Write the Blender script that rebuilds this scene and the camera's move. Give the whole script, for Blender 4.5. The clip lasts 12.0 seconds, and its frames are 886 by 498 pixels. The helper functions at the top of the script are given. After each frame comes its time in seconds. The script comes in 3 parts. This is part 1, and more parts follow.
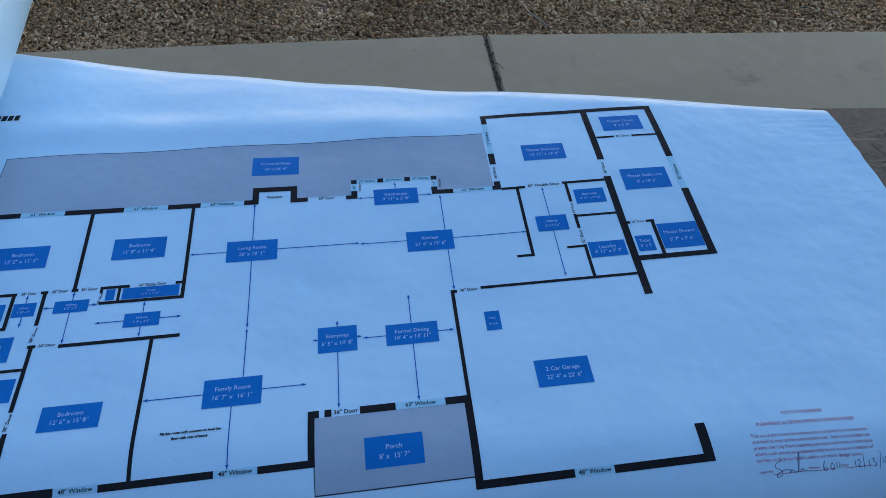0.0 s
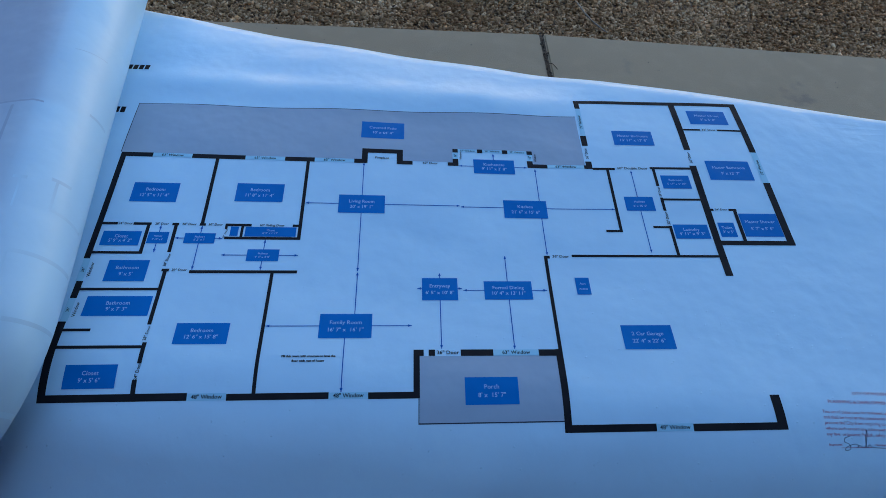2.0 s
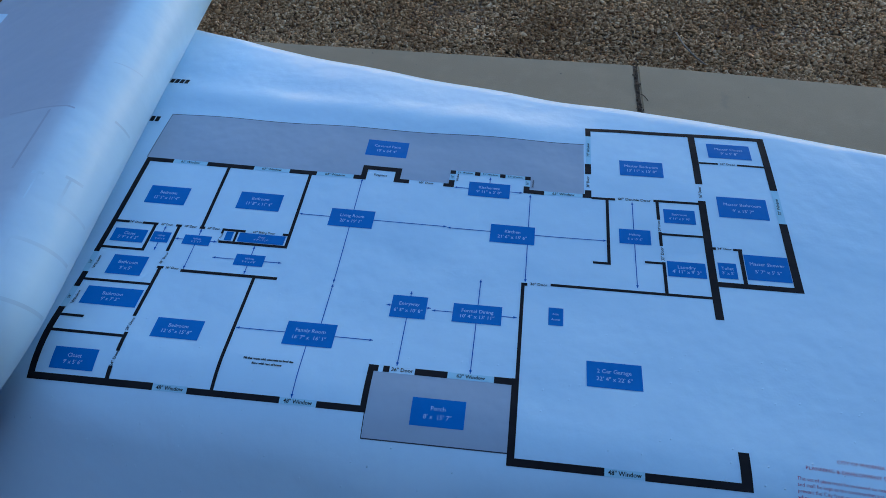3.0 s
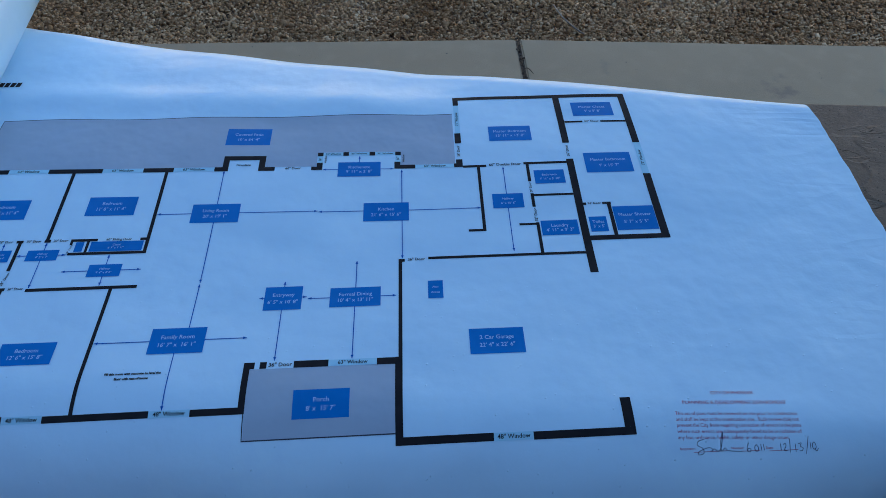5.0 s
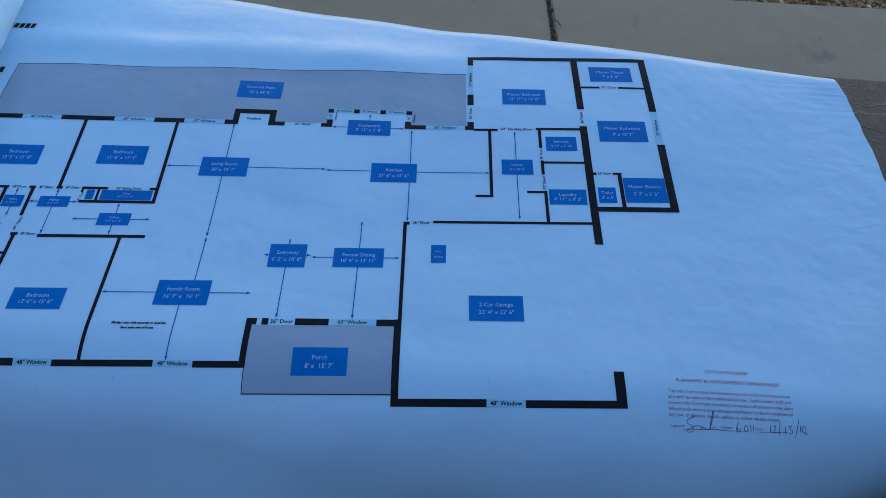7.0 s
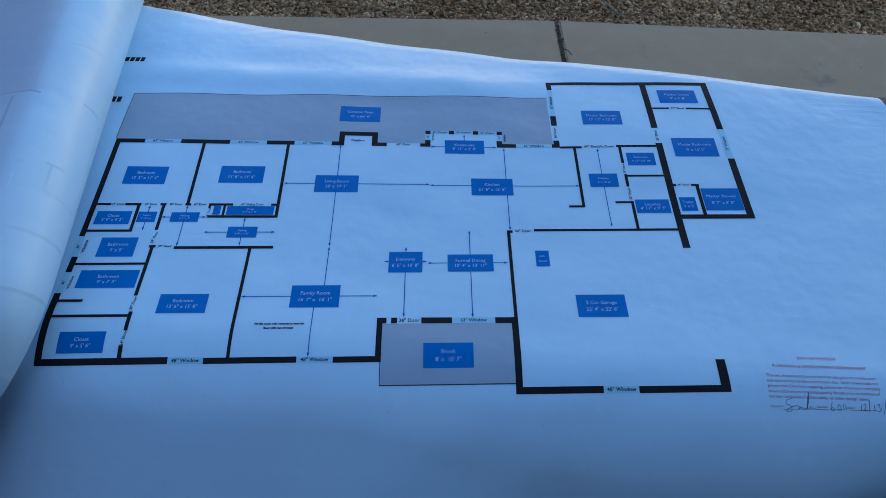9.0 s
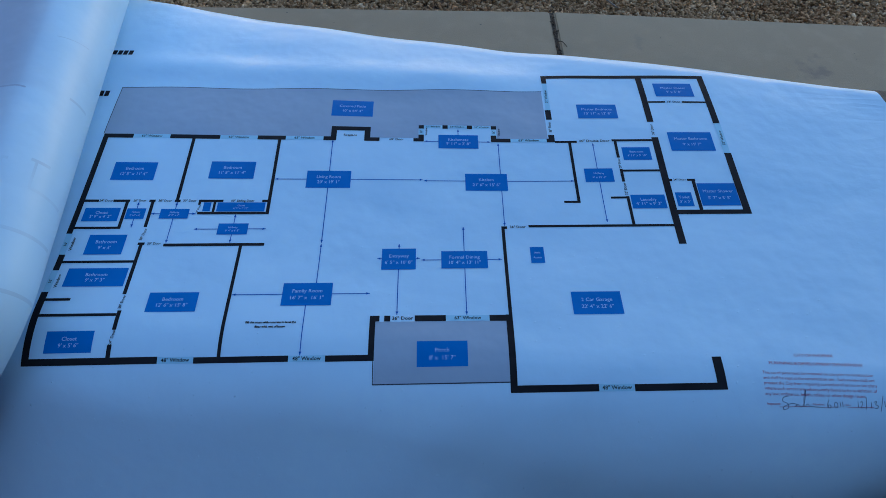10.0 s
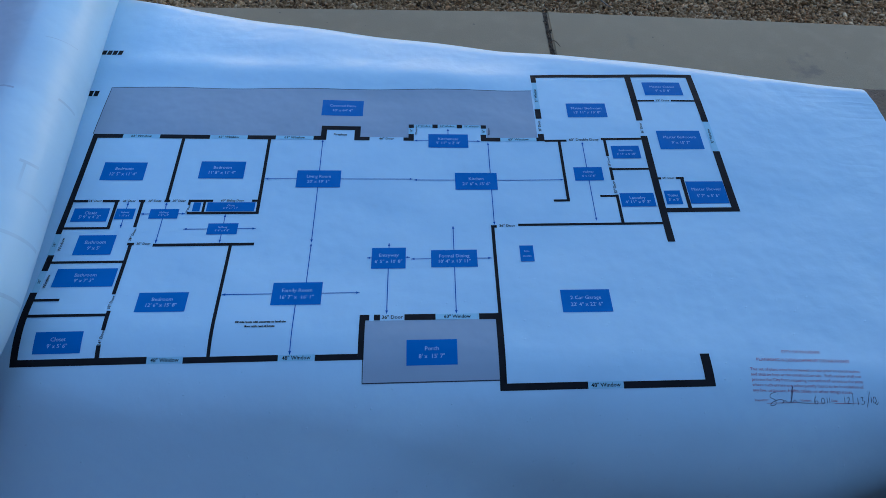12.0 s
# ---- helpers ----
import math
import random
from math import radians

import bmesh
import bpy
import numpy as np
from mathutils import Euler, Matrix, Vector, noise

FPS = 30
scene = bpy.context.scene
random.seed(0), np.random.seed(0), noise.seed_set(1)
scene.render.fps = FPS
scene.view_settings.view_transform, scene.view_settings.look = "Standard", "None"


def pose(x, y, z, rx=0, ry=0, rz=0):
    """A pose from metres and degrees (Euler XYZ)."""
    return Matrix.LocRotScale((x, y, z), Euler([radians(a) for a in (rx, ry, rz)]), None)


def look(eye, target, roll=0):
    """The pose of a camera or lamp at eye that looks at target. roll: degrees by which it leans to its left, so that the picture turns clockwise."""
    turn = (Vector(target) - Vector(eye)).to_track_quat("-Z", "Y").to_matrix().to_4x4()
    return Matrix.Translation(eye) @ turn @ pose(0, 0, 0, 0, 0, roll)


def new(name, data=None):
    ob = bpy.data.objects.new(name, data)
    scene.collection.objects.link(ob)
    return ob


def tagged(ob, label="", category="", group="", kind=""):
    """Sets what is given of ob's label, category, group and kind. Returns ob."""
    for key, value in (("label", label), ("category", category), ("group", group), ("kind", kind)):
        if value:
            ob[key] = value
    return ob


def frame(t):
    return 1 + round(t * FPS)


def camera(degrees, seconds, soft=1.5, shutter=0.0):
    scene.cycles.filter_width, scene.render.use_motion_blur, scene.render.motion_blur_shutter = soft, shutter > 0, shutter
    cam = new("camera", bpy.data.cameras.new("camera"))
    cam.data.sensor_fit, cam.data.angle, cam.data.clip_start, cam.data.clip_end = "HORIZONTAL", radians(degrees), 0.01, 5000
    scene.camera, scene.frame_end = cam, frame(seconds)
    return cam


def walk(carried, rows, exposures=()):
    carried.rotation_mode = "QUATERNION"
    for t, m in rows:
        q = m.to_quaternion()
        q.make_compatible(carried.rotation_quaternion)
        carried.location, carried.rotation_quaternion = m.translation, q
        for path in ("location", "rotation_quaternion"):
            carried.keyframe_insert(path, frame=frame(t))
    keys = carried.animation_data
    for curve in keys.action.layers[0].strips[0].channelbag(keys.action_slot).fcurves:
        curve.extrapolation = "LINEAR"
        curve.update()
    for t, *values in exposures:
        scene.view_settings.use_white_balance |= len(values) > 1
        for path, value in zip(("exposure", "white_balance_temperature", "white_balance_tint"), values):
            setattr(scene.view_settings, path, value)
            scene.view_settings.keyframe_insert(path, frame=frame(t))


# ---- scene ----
cam = camera(70.08, 12.0, soft=0.3)
ROWS = [
    (0.0, pose(0.3048, -0.1442, 0.3765, 38.48, -0.83, -6.98)),
    (0.5, pose(0.2307, -0.1685, 0.3794, 38.68, -3.21, -7.85)),
    (1.0, pose(0.2242, -0.1872, 0.3841, 38.60, -5.06, -6.10)),
    (1.5, pose(0.2258, -0.1879, 0.3839, 37.74, -3.97, -3.45)),
    (2.0, pose(0.2435, -0.1837, 0.3868, 38.18, -2.46, -1.67)),
    (2.5, pose(0.2844, -0.1803, 0.3897, 38.92, -0.94, 3.84)),
    (3.0, pose(0.3386, -0.1827, 0.3841, 40.49, 1.90, 7.44)),
    (4.8, pose(0.3537, -0.1833, 0.3792, 39.92, 0.68, -1.40)),
    (5.0, pose(0.3694, -0.1788, 0.3680, 39.27, 0.31, -2.50)),
    (5.5, pose(0.4448, -0.1581, 0.3381, 34.52, -0.22, -5.01)),
    (6.0, pose(0.4737, -0.1556, 0.3389, 33.09, 0.12, -4.04)),
    (6.5, pose(0.4430, -0.1595, 0.3456, 32.92, -0.45, -2.09)),
    (7.0, pose(0.3797, -0.1708, 0.3742, 34.81, -0.03, 0.69)),
    (7.5, pose(0.3131, -0.1917, 0.3945, 36.90, 0.63, 1.15)),
    (7.7, pose(0.3065, -0.1983, 0.3937, 37.46, 1.33, 1.16)),
    (9.5, pose(0.2921, -0.2114, 0.4033, 37.12, -0.31, -0.65)),
    (10.0, pose(0.2946, -0.2045, 0.3986, 36.61, -0.20, -0.77)),
    (10.5, pose(0.2971, -0.1998, 0.3980, 36.34, -0.34, -0.95)),
    (11.0, pose(0.2986, -0.1992, 0.3973, 36.37, -0.37, -1.18)),
    (11.5, pose(0.2981, -0.2019, 0.3986, 36.30, -0.52, -1.09)),
    (12.0, pose(0.2990, -0.2059, 0.3990, 36.61, -0.38, -1.22)),
]
walk(cam, ROWS, exposures=[(0.0, 1.97, 6380, 3), (1.0, 1.89, 6240, 3), (2.5, 1.85, 6110, 3), (5.5, 1.81, 6110, 3), (6.5, 1.78, 6090, 3), (8.0, 1.82, 6020, 3), (12.0, 1.83, 5990, 3)])

# ---- daylight: open shade, added unseen walls behind keep the low sun off ----
SUN_ELEVATION, SUN_TURN = 22, 150
world = bpy.data.worlds.new("sky")
scene.world = world
world.use_nodes = True
nt = world.node_tree
sky = nt.nodes.new("ShaderNodeTexSky")
sky.sky_type = "NISHITA"
sky.sun_disc = False
sky.sun_elevation, sky.sun_rotation = radians(SUN_ELEVATION), radians(SUN_TURN)
sky.altitude, sky.air_density, sky.dust_density, sky.ozone_density = 400, 1.0, 0.9, 2.0
nt.links.new(sky.outputs[0], nt.nodes["Background"].inputs[0])
nt.nodes["Background"].inputs[1].default_value = 0.12
sun = new("sun", bpy.data.lights.new("sun", "SUN"))
sun.data.energy, sun.data.angle, sun.data.color = 3.0, radians(0.5), (1.0, 0.93, 0.82)
_e, _r = radians(SUN_ELEVATION), radians(SUN_TURN)
sun.matrix_world = look((math.sin(_r) * math.cos(_e) * 9, math.cos(_r) * math.cos(_e) * 9, math.sin(_e) * 9), (0, 0, 0))


# ---- materials ----
def material(name, base, rough=0.6, vary=(), bumps=(), metal=0.0, spec=0.5, seed_random=None):
    """vary: (noise scale, detail, other colour, low, high); bumps: (scale, detail, height in metres)."""
    m = bpy.data.materials.new(name)
    m.use_nodes = True
    t = m.node_tree
    n, l = t.nodes, t.links
    b = n["Principled BSDF"]
    b.inputs["Roughness"].default_value, b.inputs["Metallic"].default_value = rough, metal
    b.inputs["Specular IOR Level"].default_value = spec
    co = n.new("ShaderNodeTexCoord").outputs["Object"]
    col = n.new("ShaderNodeRGB")
    col.outputs[0].default_value = (*base, 1)
    out = col.outputs[0]
    for scale, detail, other, low, high in vary:
        tex = n.new("ShaderNodeTexNoise")
        tex.inputs["Scale"].default_value, tex.inputs["Detail"].default_value = scale, detail
        l.new(co, tex.inputs["Vector"])
        ramp = n.new("ShaderNodeMapRange")
        ramp.inputs[1].default_value, ramp.inputs[2].default_value = low, high
        l.new(tex.outputs[0], ramp.inputs[0])
        mix = n.new("ShaderNodeMix")
        mix.data_type = "RGBA"
        l.new(ramp.outputs[0], mix.inputs[0])
        l.new(out, mix.inputs[6])
        mix.inputs[7].default_value = (*other, 1)
        out = mix.outputs[2]
    if seed_random:
        geo = n.new("ShaderNodeNewGeometry")
        ramp = n.new("ShaderNodeValToRGB")
        for i, c in enumerate(seed_random):
            e = ramp.color_ramp.elements[i] if i < 2 else ramp.color_ramp.elements.new(0.5)
            e.position, e.color = i / (len(seed_random) - 1), (*c, 1)
        for i, c in enumerate(seed_random):
            ramp.color_ramp.elements[i].position, ramp.color_ramp.elements[i].color = i / (len(seed_random) - 1), (*c, 1)
        l.new(geo.outputs["Random Per Island"], ramp.inputs[0])
        mix = n.new("ShaderNodeMix")
        mix.data_type, mix.blend_type = "RGBA", "MULTIPLY"
        mix.inputs[0].default_value = 1
        l.new(out, mix.inputs[6])
        l.new(ramp.outputs[0], mix.inputs[7])
        out = mix.outputs[2]
    l.new(out, b.inputs["Base Color"])
    normal = None
    for scale, detail, height in bumps:
        tex = n.new("ShaderNodeTexNoise")
        tex.inputs["Scale"].default_value, tex.inputs["Detail"].default_value = scale, detail
        l.new(co, tex.inputs["Vector"])
        bump = n.new("ShaderNodeBump")
        bump.inputs["Strength"].default_value, bump.inputs["Distance"].default_value = 1.0, height
        l.new(tex.outputs[0], bump.inputs["Height"])
        if normal:
            l.new(normal, bump.inputs["Normal"])
        normal = bump.outputs[0]
    if normal:
        l.new(normal, b.inputs["Normal"])
    return m


# bright bond paper: open shade's blue sky light is put into its base colour
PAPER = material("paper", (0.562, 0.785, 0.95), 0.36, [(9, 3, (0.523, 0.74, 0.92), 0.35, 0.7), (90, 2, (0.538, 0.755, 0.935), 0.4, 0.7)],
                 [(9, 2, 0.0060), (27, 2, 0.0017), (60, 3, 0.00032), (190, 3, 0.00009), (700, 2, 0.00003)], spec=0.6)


def add_relief(m):
    """Grit pressed up through the paper, and short creases towards its cut edge."""
    t = m.node_tree
    n, l = t.nodes, t.links
    b = n["Principled BSDF"]
    before = b.inputs["Normal"].links[0].from_socket
    co = n.new("ShaderNodeTexCoord").outputs["Object"]
    heights = []
    for scale, size, share in ((30, 0.022, 0.70), (95, 0.062, 0.72)):
        cell = n.new("ShaderNodeTexVoronoi")
        cell.voronoi_dimensions = "2D"
        cell.inputs["Scale"].default_value = scale
        l.new(co, cell.inputs["Vector"])
        dot = n.new("ShaderNodeMapRange")
        dot.interpolation_type = "SMOOTHSTEP"
        for k, value in ((1, size), (2, 0.0), (3, 0.0), (4, 1.0)):
            dot.inputs[k].default_value = value
        l.new(cell.outputs["Distance"], dot.inputs[0])
        pick = n.new("ShaderNodeMath")
        pick.operation = "GREATER_THAN"
        pick.inputs[1].default_value = share
        l.new(cell.outputs["Color"], pick.inputs[0])
        both = n.new("ShaderNodeMath")
        both.operation = "MULTIPLY"
        l.new(dot.outputs[0], both.inputs[0])
        l.new(pick.outputs[0], both.inputs[1])
        sep = n.new("ShaderNodeSeparateXYZ")
        l.new(co, sep.inputs[0])
        low_half = n.new("ShaderNodeMapRange")
        for k, value in ((1, 0.11), (2, -0.01), (3, 0.0), (4, 1.0)):
            low_half.inputs[k].default_value = value
        l.new(sep.outputs[1], low_half.inputs[0])
        fewer = n.new("ShaderNodeMath")
        fewer.operation = "MULTIPLY"
        l.new(both.outputs[0], fewer.inputs[0])
        l.new(low_half.outputs[0], fewer.inputs[1])
        heights.append((fewer.outputs[0], 0.0006))
    crease = n.new("ShaderNodeTexNoise")
    crease.inputs["Scale"].default_value, crease.inputs["Detail"].default_value, crease.inputs["Distortion"].default_value = 1.0, 3, 0.4
    long_way = n.new("ShaderNodeMapping")
    long_way.inputs["Rotation"].default_value = (0, 0, radians(12))
    long_way.inputs["Scale"].default_value = (7, 19, 1)
    l.new(co, long_way.inputs["Vector"])
    l.new(long_way.outputs[0], crease.inputs["Vector"])
    fold = n.new("ShaderNodeMath")
    fold.operation = "PINGPONG"
    fold.inputs[1].default_value = 0.07
    l.new(crease.outputs[0], fold.inputs[0])
    part_of = n.new("ShaderNodeSeparateXYZ")
    l.new(co, part_of.inputs[0])
    near_edge = n.new("ShaderNodeMapRange")
    near_edge.inputs[1].default_value, near_edge.inputs[2].default_value = 0.61, 0.71
    l.new(part_of.outputs[0], near_edge.inputs[0])
    both = n.new("ShaderNodeMath")
    both.operation = "MULTIPLY"
    l.new(fold.outputs[0], both.inputs[0])
    l.new(near_edge.outputs[0], both.inputs[1])
    heights.append((both.outputs[0], 0.0030))
    for socket, height in heights:
        bump = n.new("ShaderNodeBump")
        bump.inputs["Distance"].default_value = height
        l.new(socket, bump.inputs["Height"])
        l.new(before, bump.inputs["Normal"])
        before = bump.outputs[0]
    l.new(before, b.inputs["Normal"])


add_relief(PAPER)
# blue sky light is in this base colour too, as in PAPER
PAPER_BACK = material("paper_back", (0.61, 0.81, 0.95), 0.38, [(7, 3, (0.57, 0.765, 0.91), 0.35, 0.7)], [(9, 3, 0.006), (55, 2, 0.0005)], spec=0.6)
INK = material("black_ink", (0.011, 0.010, 0.013), 0.6, [(60, 3, (0.016, 0.015, 0.019), 0.4, 0.7)], [(14, 3, 0.0035), (60, 2, 0.0006)], spec=0.12)
THIN_INK = material("line_ink", (0.02, 0.025, 0.05), 0.5)
BLUE = material("blue_ink", (0.008, 0.168, 0.53), 0.42, [(40, 3, (0.007, 0.155, 0.49), 0.4, 0.7)], [(14, 3, 0.0035), (60, 2, 0.0006)], spec=0.15)
ARROW = material("arrow_ink", (0.010, 0.115, 0.46), 0.5, spec=0.15)
PALE = material("window_ink", (0.40, 0.68, 0.84), 0.42, [(50, 2, (0.385, 0.66, 0.82), 0.4, 0.7)], [(14, 3, 0.0035), (60, 2, 0.0006)], spec=0.3)
SHADE = material("grey_fill_ink", (0.375, 0.45, 0.56), 0.42, [(20, 4, (0.35, 0.424, 0.53), 0.4, 0.7)], [(14, 3, 0.0035), (60, 2, 0.0006)], spec=0.3)
WHITE_INK = material("label_text", (0.45, 0.62, 0.83), 0.5)
RED_INK = material("stamp_ink", (0.45, 0.03, 0.10), 0.55, spec=0.1)
PEN = material("pen_ink", (0.02, 0.03, 0.10), 0.4)
GHOST = material("show_through", (0.51, 0.67, 0.80), 0.45, [(30, 3, (0.57, 0.75, 0.89), 0.35, 0.7)], spec=0.3)
# darker GHOST for lines on the part tinted by print and painted shade
GHOST_DIM = material("show_through_on_tint", (0.355, 0.44, 0.57), 0.45, [(30, 3, (0.39, 0.48, 0.61), 0.35, 0.7)], spec=0.3)


def add_show_through_and_shade(m, colour):
    """The patio printed on the far face, dim through the paper, plus painted roll shade."""
    t = m.node_tree
    n, l = t.nodes, t.links
    b = n["Principled BSDF"]
    before = b.inputs["Base Color"].links[0].from_socket
    part_of = n.new("ShaderNodeSeparateXYZ")
    l.new(n.new("ShaderNodeTexCoord").outputs["Object"], part_of.inputs[0])

    def math_node(kind, a, c, d=None):
        node = n.new("ShaderNodeMath")
        node.operation = kind
        for k, value in enumerate((a, c, d)):
            if value is None:
                continue
            if isinstance(value, float):
                node.inputs[k].default_value = value
            else:
                l.new(value, node.inputs[k])
        return node.outputs[0]

    def fade(value, a, c):
        node = n.new("ShaderNodeMapRange")
        node.interpolation_type = "SMOOTHSTEP"
        node.inputs[1].default_value, node.inputs[2].default_value = a, c
        l.new(value, node.inputs[0])
        return node.outputs[0]

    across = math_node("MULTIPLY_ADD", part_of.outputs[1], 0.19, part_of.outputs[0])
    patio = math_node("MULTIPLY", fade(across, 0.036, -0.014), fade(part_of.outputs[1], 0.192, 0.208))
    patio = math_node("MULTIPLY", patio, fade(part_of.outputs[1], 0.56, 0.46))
    # shade away from the roll's crest, painted as a darker tint
    left_shade = fade(across, 0.026, -0.022)
    both = math_node("MAXIMUM", patio, math_node("MULTIPLY", left_shade, 0.8))
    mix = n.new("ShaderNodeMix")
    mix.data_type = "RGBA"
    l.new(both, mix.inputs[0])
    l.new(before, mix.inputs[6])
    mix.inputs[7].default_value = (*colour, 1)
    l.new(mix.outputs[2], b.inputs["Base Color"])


add_show_through_and_shade(PAPER_BACK, (0.40, 0.49, 0.62))
STONE = material("flagstone", (0.272, 0.182, 0.123), 0.88, [(7, 6, (0.231, 0.155, 0.104), 0.35, 0.7), (60, 5, (0.297, 0.201, 0.136), 0.5, 0.75), (420, 3, (0.185, 0.131, 0.095), 0.52, 0.7), (1100, 2, (0.319, 0.237, 0.177), 0.6, 0.75), (800, 0, (0.010, 0.009, 0.008), 0.785, 0.80)],
                 [(60, 4, 0.0004), (300, 4, 0.0006), (1000, 2, 0.0003)], spec=0.22)
def add_layers(m, sets):
    """Thin cleft layers broken along ragged sharp lines, notch shade and lit lips painted."""
    t = m.node_tree
    n, l = t.nodes, t.links
    b = n["Principled BSDF"]
    colour, normal = b.inputs["Base Color"].links[0].from_socket, b.inputs["Normal"].links[0].from_socket
    co = n.new("ShaderNodeTexCoord").outputs["Object"]
    for scale, turn, count, height, dirt in sets:
        place = n.new("ShaderNodeMapping")
        place.inputs["Rotation"].default_value = (0, 0, radians(turn))
        place.inputs["Scale"].default_value = (0.55, 1.5, 1.0)
        place.inputs["Location"].default_value = (scale * 0.13, 0.4, 0.2)
        l.new(co, place.inputs["Vector"])
        tex = n.new("ShaderNodeTexNoise")
        tex.inputs["Scale"].default_value, tex.inputs["Detail"].default_value, tex.inputs["Roughness"].default_value = scale, 5, 0.52
        l.new(place.outputs[0], tex.inputs["Vector"])
        many = n.new("ShaderNodeMath")
        many.operation = "MULTIPLY"
        many.inputs[1].default_value = count
        l.new(tex.outputs[0], many.inputs[0])
        part_of = n.new("ShaderNodeMath")
        part_of.operation = "FRACT"
        l.new(many.outputs[0], part_of.inputs[0])
        worn = n.new("ShaderNodeTexNoise")
        worn.inputs["Scale"].default_value, worn.inputs["Detail"].default_value = scale * 2.2, 2
        l.new(co, worn.inputs["Vector"])
        left = n.new("ShaderNodeMapRange")
        left.inputs[1].default_value, left.inputs[2].default_value = 0.48, 0.60
        l.new(worn.outputs[0], left.inputs[0])
        lip = n.new("ShaderNodeMapRange")
        lip.inputs[1].default_value, lip.inputs[2].default_value = 0.955, 1.0
        l.new(part_of.outputs[0], lip.inputs[0])
        rise = n.new("ShaderNodeMath")
        rise.operation = "MULTIPLY"
        l.new(lip.outputs[0], rise.inputs[0])
        l.new(left.outputs[0], rise.inputs[1])
        bump = n.new("ShaderNodeBump")
        bump.inputs["Distance"].default_value = height
        l.new(rise.outputs[0], bump.inputs["Height"])
        l.new(normal, bump.inputs["Normal"])
        normal = bump.outputs[0]
        notch = n.new("ShaderNodeMapRange")
        notch.inputs[1].default_value, notch.inputs[2].default_value = 0.022, 0.0
        l.new(part_of.outputs[0], notch.inputs[0])
        # soil and dirt scale the shade painted into the notch
        soil = n.new("ShaderNodeMath")
        soil.operation = "MULTIPLY"
        l.new(notch.outputs[0], soil.inputs[0])
        l.new(left.outputs[0], soil.inputs[1])
        amount = n.new("ShaderNodeMath")
        amount.operation = "MULTIPLY"
        amount.inputs[1].default_value = dirt
        l.new(soil.outputs[0], amount.inputs[0])
        mix = n.new("ShaderNodeMix")
        mix.data_type = "RGBA"
        l.new(amount.outputs[0], mix.inputs[0])
        l.new(colour, mix.inputs[6])
        mix.inputs[7].default_value = (0.05, 0.032, 0.022, 1)
        # lighter colour stands in for light caught on the lip
        lit_lip = n.new("ShaderNodeMix")
        lit_lip.data_type = "RGBA"
        l.new(rise.outputs[0], lit_lip.inputs[0])
        l.new(mix.outputs[2], lit_lip.inputs[6])
        lit_lip.inputs[7].default_value = (0.315, 0.225, 0.158, 1)
        colour = lit_lip.outputs[2]
    l.new(colour, b.inputs["Base Color"])
    l.new(normal, b.inputs["Normal"])


add_layers(STONE, ((5, 38, 5, 0.0028, 0.7), (9, 36, 5, 0.0018, 0.35), (17, 46, 4, 0.0010, 0.15)))
# wall body under the cap: its deep shade is put into the base colour
SHADED_SIDE = material("shaded_stone_side", (0.014, 0.009, 0.007), 0.9, [(8, 5, (0.009, 0.006, 0.005), 0.4, 0.7)], [(12, 8, 0.02), (90, 5, 0.004)], spec=0.2)
# sides of the cap: the flagstone with shade put into its colour
SHADED_EDGE = material("shaded_stone_edge", (0.05, 0.032, 0.022), 0.9, [(9, 5, (0.03, 0.019, 0.013), 0.4, 0.7), (60, 4, (0.075, 0.05, 0.034), 0.6, 0.8)], [(25, 8, 0.012), (120, 5, 0.003)], spec=0.15)
CONCRETE = material("concrete", (0.333, 0.259, 0.171), 0.85, [(1.6, 5, (0.297, 0.231, 0.152), 0.35, 0.7), (14, 5, (0.352, 0.273, 0.182), 0.5, 0.8), (160, 3, (0.282, 0.219, 0.147), 0.55, 0.8), (5.5, 4, (0.198, 0.177, 0.139), 0.66, 0.80), (38, 2, (0.106, 0.093, 0.077), 0.755, 0.78)],
                    [(3, 4, 0.004), (240, 4, 0.0008)], spec=0.3)


def add_stain(m, place, reach, colour):
    """A scuffed dark stain with a broken outline."""
    t = m.node_tree
    n, l = t.nodes, t.links
    b = n["Principled BSDF"]
    before = b.inputs["Base Color"].links[0].from_socket
    co = n.new("ShaderNodeTexCoord").outputs["Object"]
    gap = n.new("ShaderNodeVectorMath")
    gap.operation = "DISTANCE"
    gap.inputs[1].default_value = place
    l.new(co, gap.inputs[0])
    tex = n.new("ShaderNodeTexNoise")
    tex.inputs["Scale"].default_value, tex.inputs["Detail"].default_value = 22, 5
    l.new(co, tex.inputs["Vector"])
    both = n.new("ShaderNodeMath")
    both.operation = "MULTIPLY_ADD"
    both.inputs[1].default_value = 0.30
    l.new(tex.outputs[0], both.inputs[0])
    l.new(gap.outputs["Value"], both.inputs[2])
    ramp = n.new("ShaderNodeMapRange")
    for k, value in ((1, reach + 0.17), (2, 0.14), (3, 0.0), (4, 0.75)):
        ramp.inputs[k].default_value = value
    l.new(both.outputs[0], ramp.inputs[0])
    mix = n.new("ShaderNodeMix")
    mix.data_type = "RGBA"
    l.new(ramp.outputs[0], mix.inputs[0])
    l.new(before, mix.inputs[6])
    mix.inputs[7].default_value = (*colour, 1)
    l.new(mix.outputs[2], b.inputs["Base Color"])


